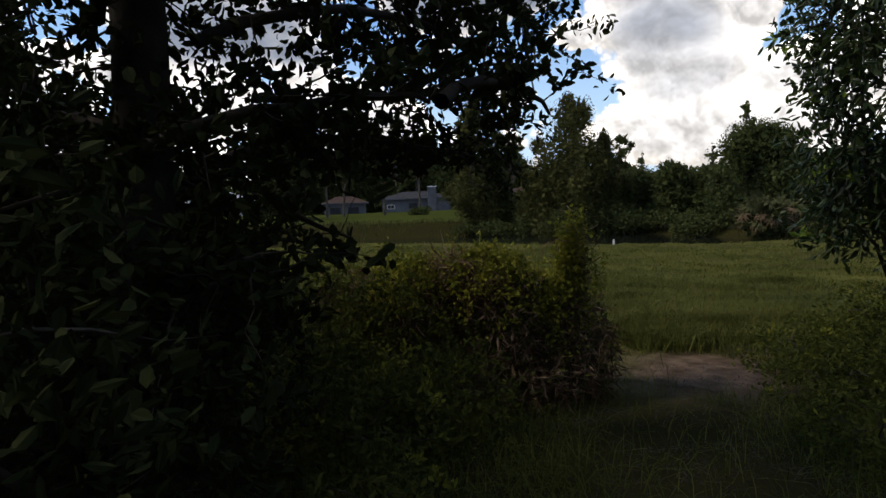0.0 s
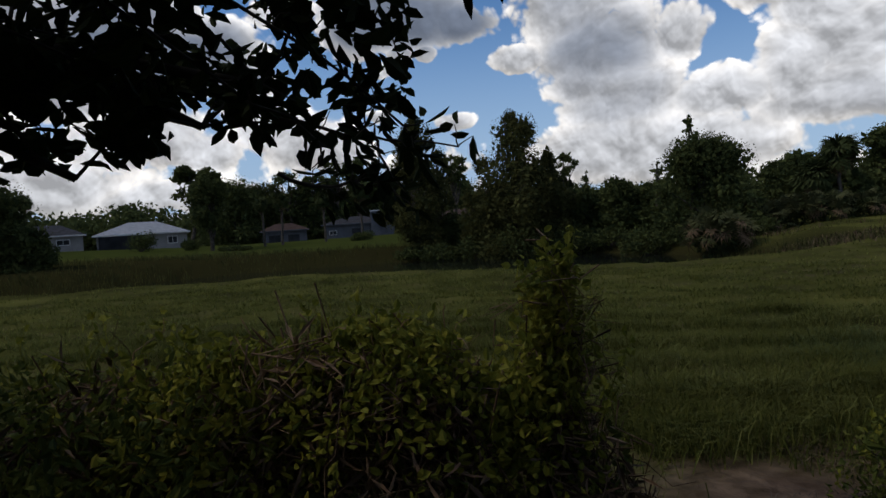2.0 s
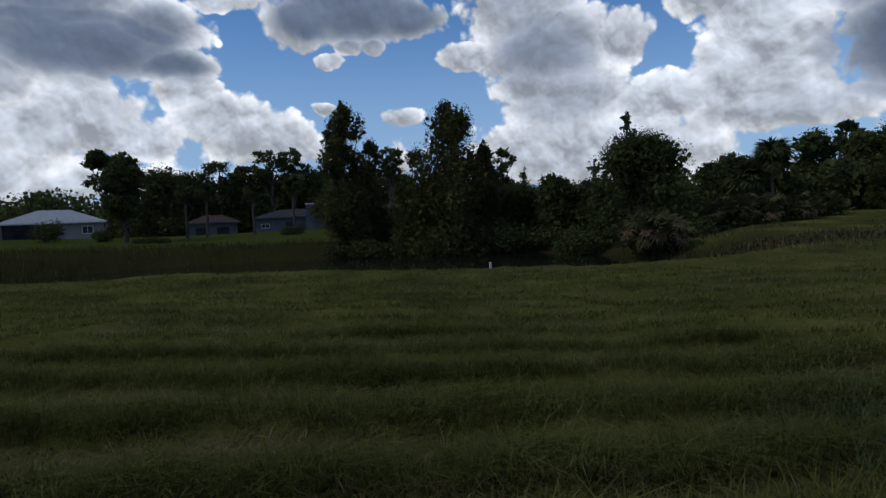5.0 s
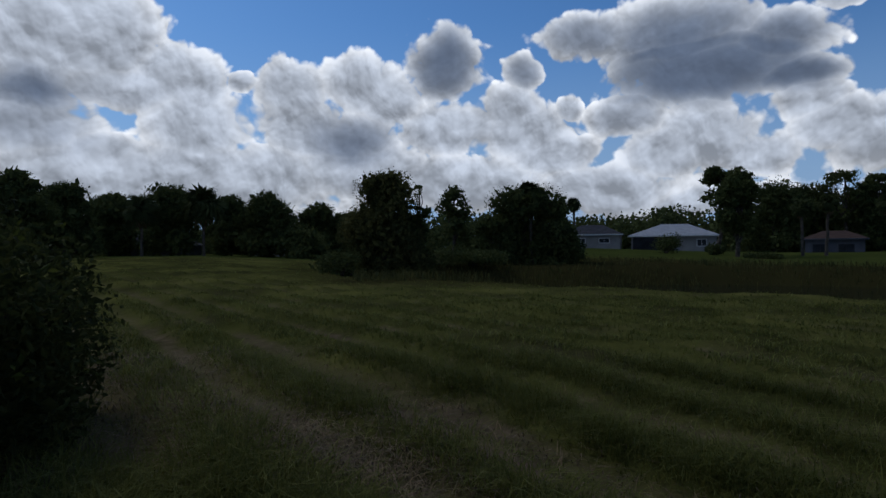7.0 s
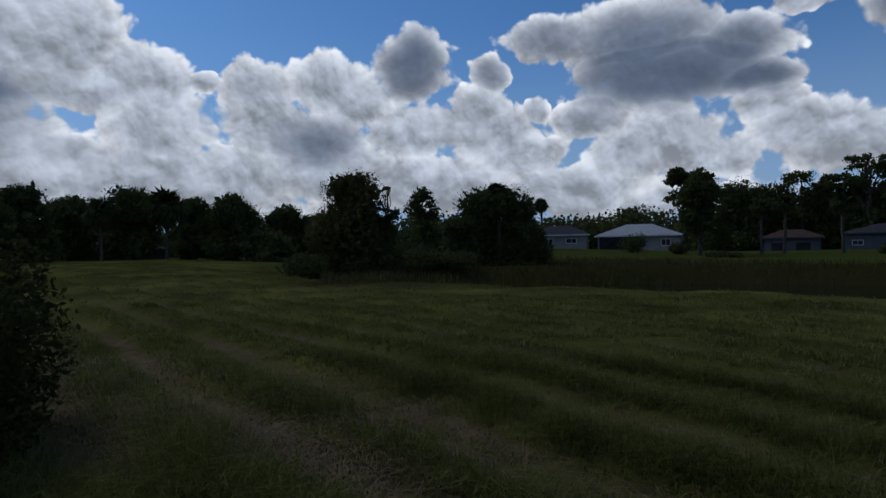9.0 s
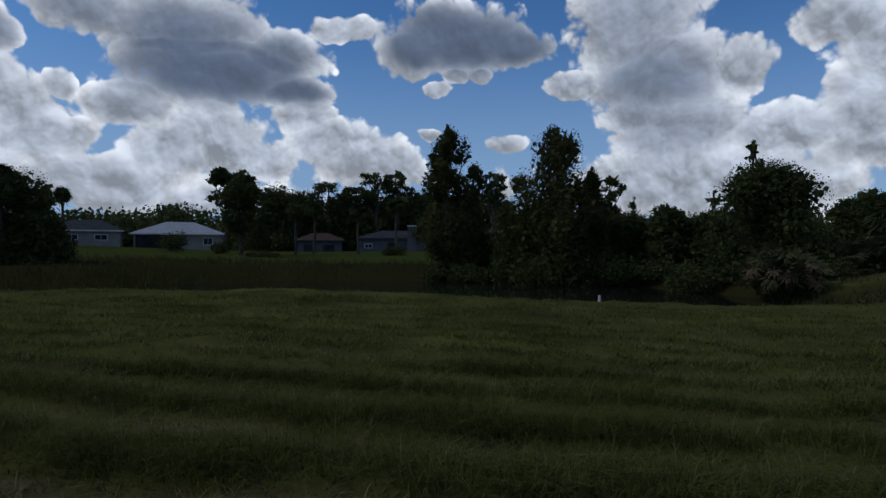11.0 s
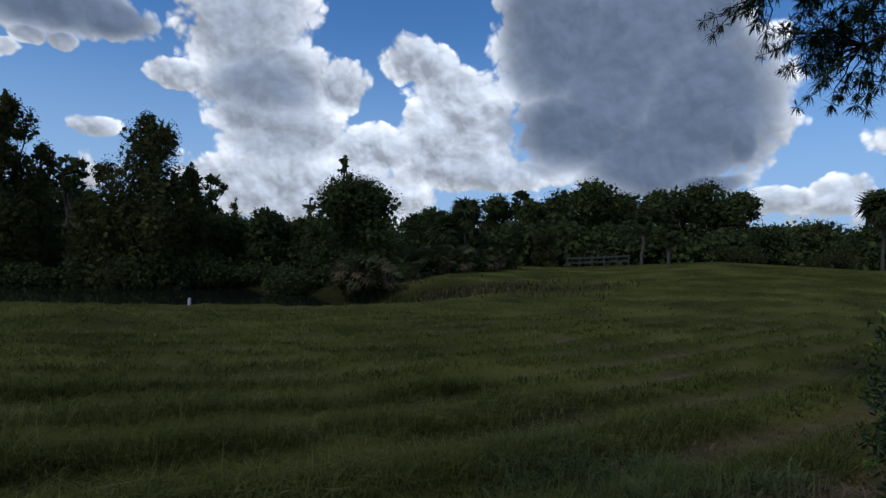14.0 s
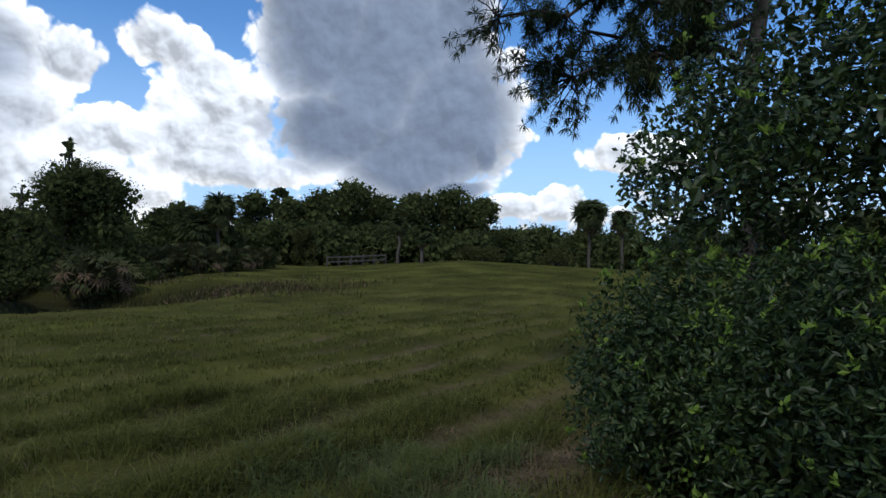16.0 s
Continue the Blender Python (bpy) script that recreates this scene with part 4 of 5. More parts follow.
# ---- trees round the houses ----
far_tree(17.4, 76, 7.2, 5.4, "dark oak with a pale trunk beside the pale house", 120, low=0.3, n=4200, leaf=0.36, lobes_n=46, name="oak_tree", shape="round")
far_tree(18.9, 84, 7.3, 5.6, "tall pine with an open flat-topped crown", 121, shape="flat", n=1300, leaf=0.42, name="pine_tree", group="tall pines")
far_tree(9.6, 120, 6.5, 8.1, "tall pine with an open flat-topped crown", 122, shape="flat", n=1200, leaf=0.45, name="pine_tree", group="tall pines")
far_tree(5.2, 120, 7.5, 7.6, "tall pine with an open flat-topped crown", 123, shape="flat", n=1300, leaf=0.45, name="pine_tree", group="tall pines")
far_tree(3.2, 121, 7.6, 6.5, "tall pine with an open flat-topped crown", 124, shape="flat", n=1100, leaf=0.45, name="pine_tree", group="tall pines")
far_tree(7.4, 121, 6.0, 6.1, "tall pine with an open flat-topped crown", 125, shape="flat", n=900, leaf=0.45, name="pine_tree", group="tall pines")
for az, r, el, w, seed in ((14.5, 100, 5.2, 9, 130), (11.8, 102, 5.0, 8, 131), (8.4, 103, 4.4, 9, 132), (5.4, 104, 4.6, 9, 133), (2.6, 103, 5.0, 8, 134), (0.0, 104, 4.8, 9, 135), (-3.0, 103, 4.4, 9, 136), (-6.5, 103, 4.2, 9, 137), (-9.5, 100, 4.2, 9, 138), (-13, 96, 4.4, 9, 139), (-16.5, 94, 4.4, 9, 140),
                          (-20, 92, 3.4, 9, 141), (-24, 90, 3.2, 9, 142), (-28, 88, 3.4, 9, 143), (-32, 86, 3.2, 9, 144)):
    far_tree(az, r + 20, el + (0.4 if az > -8 else -1.2), w * 1.7, "dark broadleaf tree behind the houses", seed, low=0.03, n=3200, leaf=0.6, shape="cone", lobes_n=36, group="trees behind the houses", name="background_tree")
for az, r, el, head, seed in ((12.6, 82, 4.2, 3.0, 20), (11.0, 83, 4.4, 3.0, 21), (6.9, 84, 4.3, 3.2, 22), (3.4, 82, 5.4, 4.2, 23)):
    far_palm(az, r, el, head, "cabbage palm with a pale trunk on the lawn", seed, group="lawn palms")


def far_wood():
    """The far line of trees behind everything, too far to tell one from another."""
    rng = np.random.RandomState(77)
    pts = []
    for i in range(560):
        az = rng.uniform(-115, 115)
        r = rng.uniform(135, 190)
        x, y = polar(az, r)
        top = 1.56 + r * math.tan(radians(3.1 + 0.5 * math.sin(az * 0.35) + rng.uniform(-0.35, 0.45)))
        s = rng.uniform(4, 7.5)
        pts.append(inside(rng, [(x, y, top - s * 0.8, s, s, s * 0.8), (x, y, 3, s, s, 5)], 380, 2.2))
    ob = leaves("distant_wood", np.vstack(pts), 0.95, 0.8, rng, M_FAR, None)
    tagged(ob, "distant dark wood along the skyline", "wood", kind="stuff")


far_wood()

# ---- fence on the mound ----


def rail_fence():
    a, b = np.array(polar(-49.2, 60)), np.array(polar(-54.6, 61))
    ob = tagged(empty("fence", *a, float(height(*a, False))), "low weathered wooden rail fence at the wood's edge", "fence")
    n = 5
    ax = (b - a) / n
    yaw = math.atan2(ax[1], ax[0])
    for i in range(n + 1):
        p = a + ax * i
        z = float(height(*p)) - float(height(*a, False))
        bm = bmesh.new()
        box(bm, -0.07, 0.07, -0.07, 0.07, -0.3, 1.05, 0.015)
        o = part("post", bm, M_WOOD, ob)
        o.location, o.rotation_euler = (*(p - a), z), (0, 0, yaw)
    for i in range(n):
        p, q = a + ax * i, a + ax * (i + 1)
        z0, z1 = float(height(*p)) - float(height(*a, False)), float(height(*q)) - float(height(*a, False))
        for hgt in (0.45, 0.9):
            bm = bmesh.new()
            box(bm, 0, float(np.linalg.norm(ax)), -0.1, -0.07, hgt - 0.07, hgt + 0.07, 0.008)
            o = part("rail", bm, M_WOOD, ob)
            o.location = (*(p - a), z0)
            o.rotation_euler = (0, -math.atan2(z1 - z0, float(np.linalg.norm(ax))), yaw)


rail_fence()


def pond_marker():
    """The small white stake at the field's edge."""
    x, y = polar(-15.4, 22.0)
    ob = tagged(empty("marker_stake", x, y, float(height(x, y, False))), "short white marker stake in the grass at the pond's edge", "stake")
    bm = bmesh.new()
    bmesh.ops.create_cone(bm, cap_ends=True, segments=10, radius1=0.055, radius2=0.045, depth=0.36, matrix=Matrix.Translation((0, 0, 0.14)))
    bmesh.ops.bevel(bm, geom=[e for e in bm.edges if e.calc_face_angle(0) > 1], offset=0.012, segments=1, affect="EDGES")
    part("stake", bm, M_TRIM, ob)


pond_marker()

# ---- near plants ----


def near_shrub(name, lobes, label, n, leaf, mat, seed, tips=0, category="shrub", twigs=14, stem_from=None, lean=None, tip_mat=None, aspect=0.42, core_share=0, sheen=False):
    """A shrub close by: stems, twigs and leaves in lobes given in the world; tips are young leaves on its skin."""
    rng = np.random.RandomState(seed)
    L = np.array(lobes, float)
    fx, fy = stem_from or (L[:, 0].mean(), L[:, 1].mean())
    fz = float(height(fx, fy, False)) - 0.03
    ob = tagged(empty(name, fx, fy, fz), label, category)
    L[:, 0] -= fx
    L[:, 1] -= fy
    L[:, 2] -= fz
    for lo in L:
        tb = Tubes(6)
        root = (lo[0] * 0.25 + rng.normal(0, 0.08), lo[1] * 0.25 + rng.normal(0, 0.08), -0.05)
        tb.add(bow(rng, root, lo[:3], 0.05, 7), np.linspace(0.032, 0.010, 7))
        tb.build("stem", M_BARK, ob)
    tw = Tubes(4)
    for lo in L:
        for _ in range(twigs):
            d = unit(rng.normal(0, 1, 3) + [0, 0, 0.25])
            tw.add(bow(rng, lo[:3] + d * lo[3:] * 0.2, lo[:3] + d * lo[3:] * rng.uniform(0.8, 1.05), 0.04, 5), np.linspace(0.007, 0.002, 5))
    tagged(tw.build("twig_tangle", M_BARK, ob), kind="stuff")
    # leaves sit in small sprays, so that the surface is uneven
    k = max(1, n // 9)
    spray = inside(rng, L, k, 4.0)
    pts = np.repeat(spray, 9, 0) + rng.normal(0, leaf * 0.85, (k * 9, 3))
    pts[:, 2] = np.maximum(pts[:, 2], 0.02)
    inner = L.copy()
    inner[:, 3:] *= 0.80
    core = inside(rng, inner, n // (core_share or (7 if n > 16000 else 40)), 2.6)
    core[:, 2] = np.maximum(core[:, 2], 0.02)
    pts = np.vstack([pts, core])
    size = np.concatenate([np.full(k * 9, 1.0), np.full(len(core), 2.0)])
    tagged(leaves("leaves", pts, leaf * size, leaf * aspect * size, rng, mat, ob, lean=lean, whole=n < 20000 or sheen), kind="stuff")
    if tips:
        pick = L[rng.randint(0, len(L), tips)]
        d = unit(rng.normal(0, 1, (tips, 3)) + [0, 0, 0.5])
        at = pick[:, :3] + d * pick[:, 3:] * rng.uniform(0.95, 1.08, (tips, 1))
        at = np.repeat(at, 7, 0) + rng.normal(0, leaf * 0.3, (tips * 7, 3))
        tagged(leaves("young_leaves", at, leaf * 0.95, leaf * aspect, rng, tip_mat or M_TIPS, ob, lean=np.array([0, 0, 0.9]), label="bright young shoots"), kind="stuff")
    return ob


near_shrub("hedge", [(6.8, 6.55, 0.75, 0.85, 0.85, 0.95), (6.15, 5.65, 0.8, 0.85, 0.85, 0.95), (5.4, 5.0, 0.8, 0.85, 0.8, 0.95), (4.8, 4.3, 0.85, 0.8, 0.8, 0.95), (4.2, 3.7, 0.8, 0.75, 0.8, 0.95), (7.2, 5.2, 0.9, 1.0, 1.0, 1.0), (7.6, 6.6, 0.7, 0.8, 0.7, 0.7)],
           "dense dark green hedge of small glossy leaves with bright young shoots", 72000, 0.052, M_HEDGE, 301, tips=520, category="hedge", sheen=True)
near_shrub("evergreen_tree", [(7.6, 6.3, 2.3, 0.9, 0.9, 0.9), (8.2, 5.6, 3.2, 1.3, 1.3, 1.0), (7.2, 5.2, 2.6, 1.1, 1.1, 0.9), (6.4, 4.4, 2.7, 1.2, 1.2, 1.0), (6.0, 3.6, 3.6, 1.4, 1.3, 1.2), (8.6, 6.6, 2.6, 0.9, 0.9, 0.6), (7.2, 4.6, 4.3, 1.5, 1.5, 1.0)],
           "dark evergreen tree that leans over the hedge", 30000, 0.075, M_HEDGE, 302, tips=160, core_share=12, category="tree", stem_from=(7.6, 4.4))
near_shrub("bay_shrub", [(3.0, 4.5, 2.9, 0.4, 0.4, 0.6), (3.0, 4.5, 1.9, 0.3, 0.35, 0.6), (3.3, 4.3, 2.3, 0.55, 0.6, 0.8), (3.6, 4.5, 3.3, 0.7, 0.7, 0.8), (3.9, 4.2, 1.5, 0.7, 0.7, 0.8), (3.1, 4.6, 1.5, 0.35, 0.35, 0.3), (4.0, 3.4, 3.0, 0.9, 0.9, 1.3)],
           "dark leafy shrub tree at the path's side with drooping pointed leaves", 13000, 0.085, M_HEDGE, 303, core_share=60, tips=40, stem_from=(4.2, 3.7), lean=np.array([-0.3, 0, -0.8]), aspect=0.34)
near_shrub("thicket", [(-3.3, 6.5, 0.8, 0.8, 0.75, 0.95), (-4.6, 7.0, 0.9, 0.9, 0.8, 1.0), (-2.8, 5.8, 0.9, 0.8, 0.8, 1.0), (-2.3, 5.0, 0.7, 0.8, 0.8, 0.9), (-3.8, 5.9, 1.45, 0.9, 0.8, 0.6), (-4.9, 6.2, 1.6, 0.9, 0.8, 0.65), (-3.2, 4.6, 1.4, 1.0, 1.0, 1.0)],
           "dark green thicket at the field's edge", 34000, 0.075, M_THICKET, 304, tips=60, tip_mat=M_WEED, category="thicket")
near_shrub("dark_tree", [(-5.6, 5.8, 2.1, 0.9, 0.7, 0.6), (-5.6, 4.8, 3.3, 1.2, 1.1, 1.2), (-4.2, 4.6, 3.0, 1.1, 1.0, 1.2), (-6.4, 6.4, 1.9, 1.1, 1.0, 0.7)],
           "dark evergreen tree behind the thicket", 22000, 0.09, M_OAK, 305, category="tree", stem_from=(-5.0, 5.2))


def live_oak():
    """The oak whose boughs hang over the start of the walk."""
    rng = np.random.RandomState(306)
    ob = tagged(empty("live_oak", -1.25, 2.3, 0.0), "dark live oak with low leafy boughs over the path", "tree")
    tb = Tubes(9)
    tb.add(bow(rng, (0, 0, -0.2), (-0.15, 0.1, 5.5), 0.06, 10), np.linspace(0.13, 0.07, 10))
    tb.build("trunk", M_BARK, ob)
    pts, tw = [], Tubes(4)
    home = np.array([-1.25, 2.3, 0])
    rows = [np.array(eye) for t, eye, _, _ in PATH if t <= 4.3]
    way = np.array([a + (b - a) * f for a, b in zip(rows, rows[1:]) for f in np.linspace(0, 1, 7)])
    ways = [((0.0, 0, 1.85), (0.8, -0.3, 2.0), (1.25, -0.15, 2.02)), ((1.25, -0.15, 2.02), (1.6, 0.5, 2.2), (1.85, 0.95, 2.12)), ((0.3, 0.1, 2.3), (1.0, 0.7, 2.6), (1.7, 1.5, 2.35)), ((0.2, 0, 2.6), (1.1, 0.9, 2.9), (2.0, 1.9, 2.8)),
            ((0.3, 0.3, 1.9), (0.7, 1.1, 2.05), (1.45, 1.45, 1.95)), ((0, 0.2, 2.9), (0.6, 1.6, 3.1), (1.2, 2.6, 2.7)), ((0, 0, 1.5), (-0.2, 1.2, 1.8), (0.3, 2.1, 1.75)), ((0, 0, 2.0), (-0.9, 1.0, 2.2), (-1.2, 2.0, 2.2)),
            ((0, 0, 1.2), (0.35, -0.3, 1.35), (0.62, -0.25, 1.5)), ((0, 0, 1.7), (-0.8, -0.2, 1.9), (-1.6, 0.4, 2.1)), ((0, 0, 2.4), (0.4, -0.5, 2.7), (0.9, -0.4, 2.75)), ((0, 0, 3.2), (1.2, 0.2, 3.3), (2.2, 1.2, 3.3)), ((0, 0, 0.9), (0.15, 0.5, 1.1), (0.4, 1.3, 1.25)),
            ((0, 0, 0.7), (0.2, -0.3, 0.85), (0.45, -0.4, 1.0)), ((0, 0, 3.4), (0.4, 2, 3.8), (1.9, 2.9, 3.5))]
    ways += [((0.09, 1.46, 2.18), (0.73, 1.49, 2.13), (1.29, 1.57, 1.91)), ((0.12, 1.4, 1.99), (0.63, 1.48, 1.96), (1.04, 1.54, 1.81)), ((0.14, 1.45, 1.78), (0.36, 1.48, 1.62), (0.7, 1.53, 1.46))]
    sprays = [((1.46, 1.5, 1.9), (1.64, 1.58, 1.87), (1.84, 1.6, 1.84)), ((1.44, 1.52, 1.79), (1.57, 1.55, 1.76), (1.65, 1.56, 1.77)), ((1.62, 1.58, 1.91), (1.67, 1.59, 1.83), (1.68, 1.59, 1.73)), ((1.6, 1.53, 2.01), (1.63, 1.55, 1.96), (1.64, 1.55, 1.89)), ((1.02, 1.12, 2.2), (1.41, 1.19, 2.06), (1.71, 1.17, 1.82)), ((1.22, 1.15, 2.26), (1.63, 1.16, 2.15), (1.85, 1.09, 2.08)), ((1.12, 1.23, 2.15), (1.36, 1.26, 1.97), (1.56, 1.24, 1.81))]
    for a, m, b in ways:
        a, m, b = np.array(a), np.array(m), np.array(b)
        t = np.linspace(0, 1, 9)[:, None]
        line = (1 - t) ** 2 * a + 2 * t * (1 - t) * (2 * m - (a + b) / 2) + t * t * b + rng.normal(0, 0.012, (9, 3))
        bough = Tubes(7)
        bough.add(line, np.linspace(0.030, 0.009, 9))
        bough.build("bough", M_BARK, ob)
        for _ in range(36):
            s = line[rng.randint(2, 9)]
            d = unit(rng.normal(0, 1, 3) + [0.2, 0.3, -0.1])
            e = s + d * rng.uniform(0.15, 0.55)
            if min(np.linalg.norm(way - (e + home), axis=1).min(), np.linalg.norm(way - (s + home), axis=1).min()) < 0.5:
                continue
            if (e + home)[2] < 1.85 and (e + home)[1] > 2.9 and (e + home)[0] > -0.9:
                continue
            tw.add(bow(rng, s, e, 0.015, 5), np.linspace(0.005, 0.0018, 5))
            for q in range(5):
                f = s + (e - s) * (0.4 + 0.2 * q)
                pts.append(f + rng.normal(0, 0.022, (7, 3)))
    near = []
    for a, m, b in sprays:
        a, m, b = np.array(a), np.array(m), np.array(b)
        t = np.linspace(0, 1, 9)[:, None]
        line = (1 - t) ** 2 * a + 2 * t * (1 - t) * (2 * m - (a + b) / 2) + t * t * b + rng.normal(0, 0.006, (9, 3))
        tw.add(line, np.linspace(0.005, 0.002, 9))
        for q in range(2, 9):
            for _ in range(2):
                e = line[q] + unit(rng.normal(0, 1, 3) + 0.8 * unit(b - a)) * rng.uniform(0.02, 0.08)
                tw.add(bow(rng, line[q], e, 0.004, 4), np.linspace(0.002, 0.001, 4))
                near.append(e + rng.normal(0, 0.008, (3, 3)))
    leaves("spray_leaves", np.vstack(near), 0.058, 0.019, rng, M_OAK, ob, whole=True, lean=np.array([0.5, 0.2, -0.1]))
    tagged(tw.build("twig_tangle", M_BARK, ob), kind="stuff")
    pts = np.vstack(pts)
    world = pts + [-1.25, 2.3, 0]
    free = np.min([np.linalg.norm(world - p, axis=1) for p in way], axis=0) > 0.5
    free &= ~((world[:, 2] < 1.85) & (world[:, 1] > 2.9) & (world[:, 0] > -0.9))
    # Unseen leaves overhead, added to keep skylight off the start of the path.
    high = inside(rng, [(0.6, 0, 4.6, 2.2, 2.2, 0.8), (-1.2, 0.8, 4.2, 1.8, 2.0, 0.9), (0.4, -2.4, 4.4, 2.4, 2.2, 1.0), (1.4, 1.4, 4.3, 1.4, 1.2, 0.5)], 7000, 2.2)
    leaves("shade_crown", high, 0.11, 0.06, rng, M_OAK, ob)
    tagged(leaves("leaves", pts[free], 0.058, 0.032, rng, M_OAK, ob, whole=True, lean=np.array([0.3, 0.3, 0.0])), kind="stuff")


live_oak()
# Unseen oaks added behind the start to cut off light and darken it.
for x, y, top, w, seed in ((-6, -4, 9, 6, 1), (0.5, -6, 10, 7, 2), (6.5, -3, 9, 6, 3), (-7.5, 1, 8, 5, 4), (9.5, 1.5, 8, 5, 5), (-3, -9, 11, 7, 6), (5, -9, 11, 7, 7), (12, -5, 10, 7, 8), (-12, -3, 10, 7, 9)):
    tree("oak_tree", x, y, top, w, "unseen dark oak added behind the path's start to block light", 400 + seed, low=0.1, n=3200, leaf=0.4, mat=M_OAK, group="oaks behind the path")
near_shrub("undergrowth", [(-1.5, 1.5, 0.6, 0.7, 0.7, 0.8), (-1.1, 1.2, 1.4, 0.6, 0.45, 0.6), (-1.9, 2.2, 1.2, 0.8, 0.7, 1.0), (-1.5, 3.0, 0.8, 0.8, 0.7, 0.8), (-2.3, 3.6, 0.8, 0.9, 0.9, 0.9), (-1.7, 2.6, 2.3, 0.9, 0.9, 0.7), (-1.9, 1.5, 2.6, 0.9, 0.6, 0.9), (-1.1, 2.5, 1.85, 0.5, 0.4, 0.35)],
           "dark undergrowth of small leaves beneath the oak", 19000, 0.06, M_OAK, 307, core_share=30, category="undergrowth")
near_shrub("weeds", [(-0.5, 3.4, 0.35, 0.55, 0.5, 0.4), (0.0, 3.9, 0.35, 0.5, 0.45, 0.4), (-0.9, 4.0, 0.45, 0.6, 0.5, 0.5), (-0.35, 2.6, 0.22, 0.4, 0.4, 0.28), (-1.2, 4.8, 0.6, 0.7, 0.5, 0.7), (-0.4, 4.5, 0.62, 0.6, 0.35, 0.6)],
           "green leafy weeds beside the brush", 14000, 0.05, M_WEED, 308, tips=60, tip_mat=M_VINE, category="weeds")
near_shrub("weeds", [(3.1, 5.2, 0.2, 0.5, 0.45, 0.33), (3.6, 5.6, 0.2, 0.5, 0.4, 0.28), (3.6, 4.8, 0.3, 0.6, 0.5, 0.4), (2.6, 3.4, 0.15, 0.5, 0.6, 0.3), (2.9, 4.3, 0.2, 0.55, 0.5, 0.35), (3.4, 4.2, 0.35, 0.6, 0.5, 0.45), (3.7, 5.2, 0.4, 0.5, 0.5, 0.45)],
           "low yellow-green weeds at the path's side", 13000, 0.045, M_WEED, 309, tips=50, tip_mat=M_VINE, category="weeds")
near_shrub("weeds", [(-1.6, 5.9, 0.3, 0.5, 0.5, 0.35), (-0.7, 5.6, 0.25, 0.5, 0.3, 0.3)], "low weeds with small orange flowers", 3500, 0.045, M_WEED, 310, tips=14, tip_mat=M_FLOWER, category="weeds")


def brush_heap():
    """The mound of dead stalks overgrown with vines."""
    rng = np.random.RandomState(311)
    lobes = np.array([(0.85, 4.85, 0.5, 0.36, 0.36, 0.52), (0.35, 4.75, 0.65, 0.5, 0.4, 0.62), (-0.2, 4.8, 0.6, 0.5, 0.4, 0.6), (1.08, 4.92, 0.95, 0.05, 0.05, 0.50), (0.6, 4.55, 0.3, 0.55, 0.3, 0.35), (1.15, 4.8, 0.38, 0.25, 0.28, 0.5), (0.1, 4.7, 1.0, 0.25, 0.2, 0.28), (0.55, 4.85, 0.95, 0.22, 0.2, 0.22), (-0.7, 4.9, 0.65, 0.4, 0.35, 0.6)])
    ob = tagged(empty("brush_heap", 0.5, 4.8, 0.0), "waist-high heap of dead brown stalks overgrown with yellow-green vines", "brush")
    lobes[:, 0] -= 0.5
    lobes[:, 1] -= 4.8
    tb = Tubes(4)
    for i in range(1300):
        lo = lobes[rng.randint(len(lobes))]
        a = inside(rng, [lo], 1, 2)[0]
        d = unit(rng.normal(0, 1, 3) * [0.8, 0.6, 1.2])
        ln = rng.uniform(0.2, 0.6)
        p = bow(rng, a - d * ln / 2, a + d * ln / 2, 0.06, 6)
        p[:, 2] = np.maximum(p[:, 2], 0.02)
        tb.add(p, np.linspace(0.0032, 0.0012, 6) * rng.uniform(0.5, 1.4))
    tagged(tb.build("stalk_tangle", M_TWIG, ob, "tangled dead brown stalks"), kind="stuff")
    pts = inside(rng, lobes, 9000, 3.5)
    pts[:, 2] = np.maximum(pts[:, 2], 0.02)
    leaves("dry_leaves", pts, 0.13, 0.015, rng, M_TWIG, ob, lean=np.array([0, 0, -0.9]), label="withered hanging leaves")
    pts = inside(rng, lobes, 5000, 2.0)
    leaves("inner_leaves", pts[pts[:, 2] > 0.05], 0.05, 0.026, rng, M_WEED, ob, whole=True)
    top = lobes[[0, 1, 2, 3]].copy()
    k = 900
    at = top[rng.choice(4, k, p=(0.3, 0.33, 0.33, 0.04))]
    d = unit(rng.normal(0, 1, (k, 3)) + [0, 0, 1.3])
    d[:, 2] = np.abs(d[:, 2])
    c = at[:, :3] + d * at[:, 3:] * 1.02
    c = np.repeat(c, 8, 0) + rng.normal(0, 0.035, (k * 8, 3))
    st, more = Tubes(4), []
    for i in range(120):
        tall = i % 4 == 0
        x, y = (rng.normal(0.57, 0.035), rng.normal(0.1, 0.04)) if tall else (rng.uniform(-1.5, 0.75), rng.uniform(-0.15, 0.3))
        h0 = 1.1 if tall else rng.uniform(0.75, 1.15)
        h1 = rng.uniform(1.25, 1.62) if tall else h0 + rng.uniform(0.1, 0.42)
        line = bow(rng, (x, y, h0 - 0.3), (x + rng.normal(0, 0.05 if tall else 0.09), y + rng.normal(0, 0.04), h1), 0.03, 7)
        st.add(line, np.linspace(0.0035, 0.0012, 7))
        for q in range(46 if tall else 24):
            t = rng.uniform(0.2, 1.0) * 6
            k = min(5, int(t))
            more.append(line[k] + (line[k + 1] - line[k]) * (t - k) + rng.normal(0, 0.018, 3))
    leaves("vine_leaves", np.vstack([c, np.array(more)]), 0.042, 0.024, rng, M_VINE, ob, label="yellow-green vine leaves")
    tagged(st.build("vine_growth", M_VINE, ob), kind="stuff")


brush_heap()


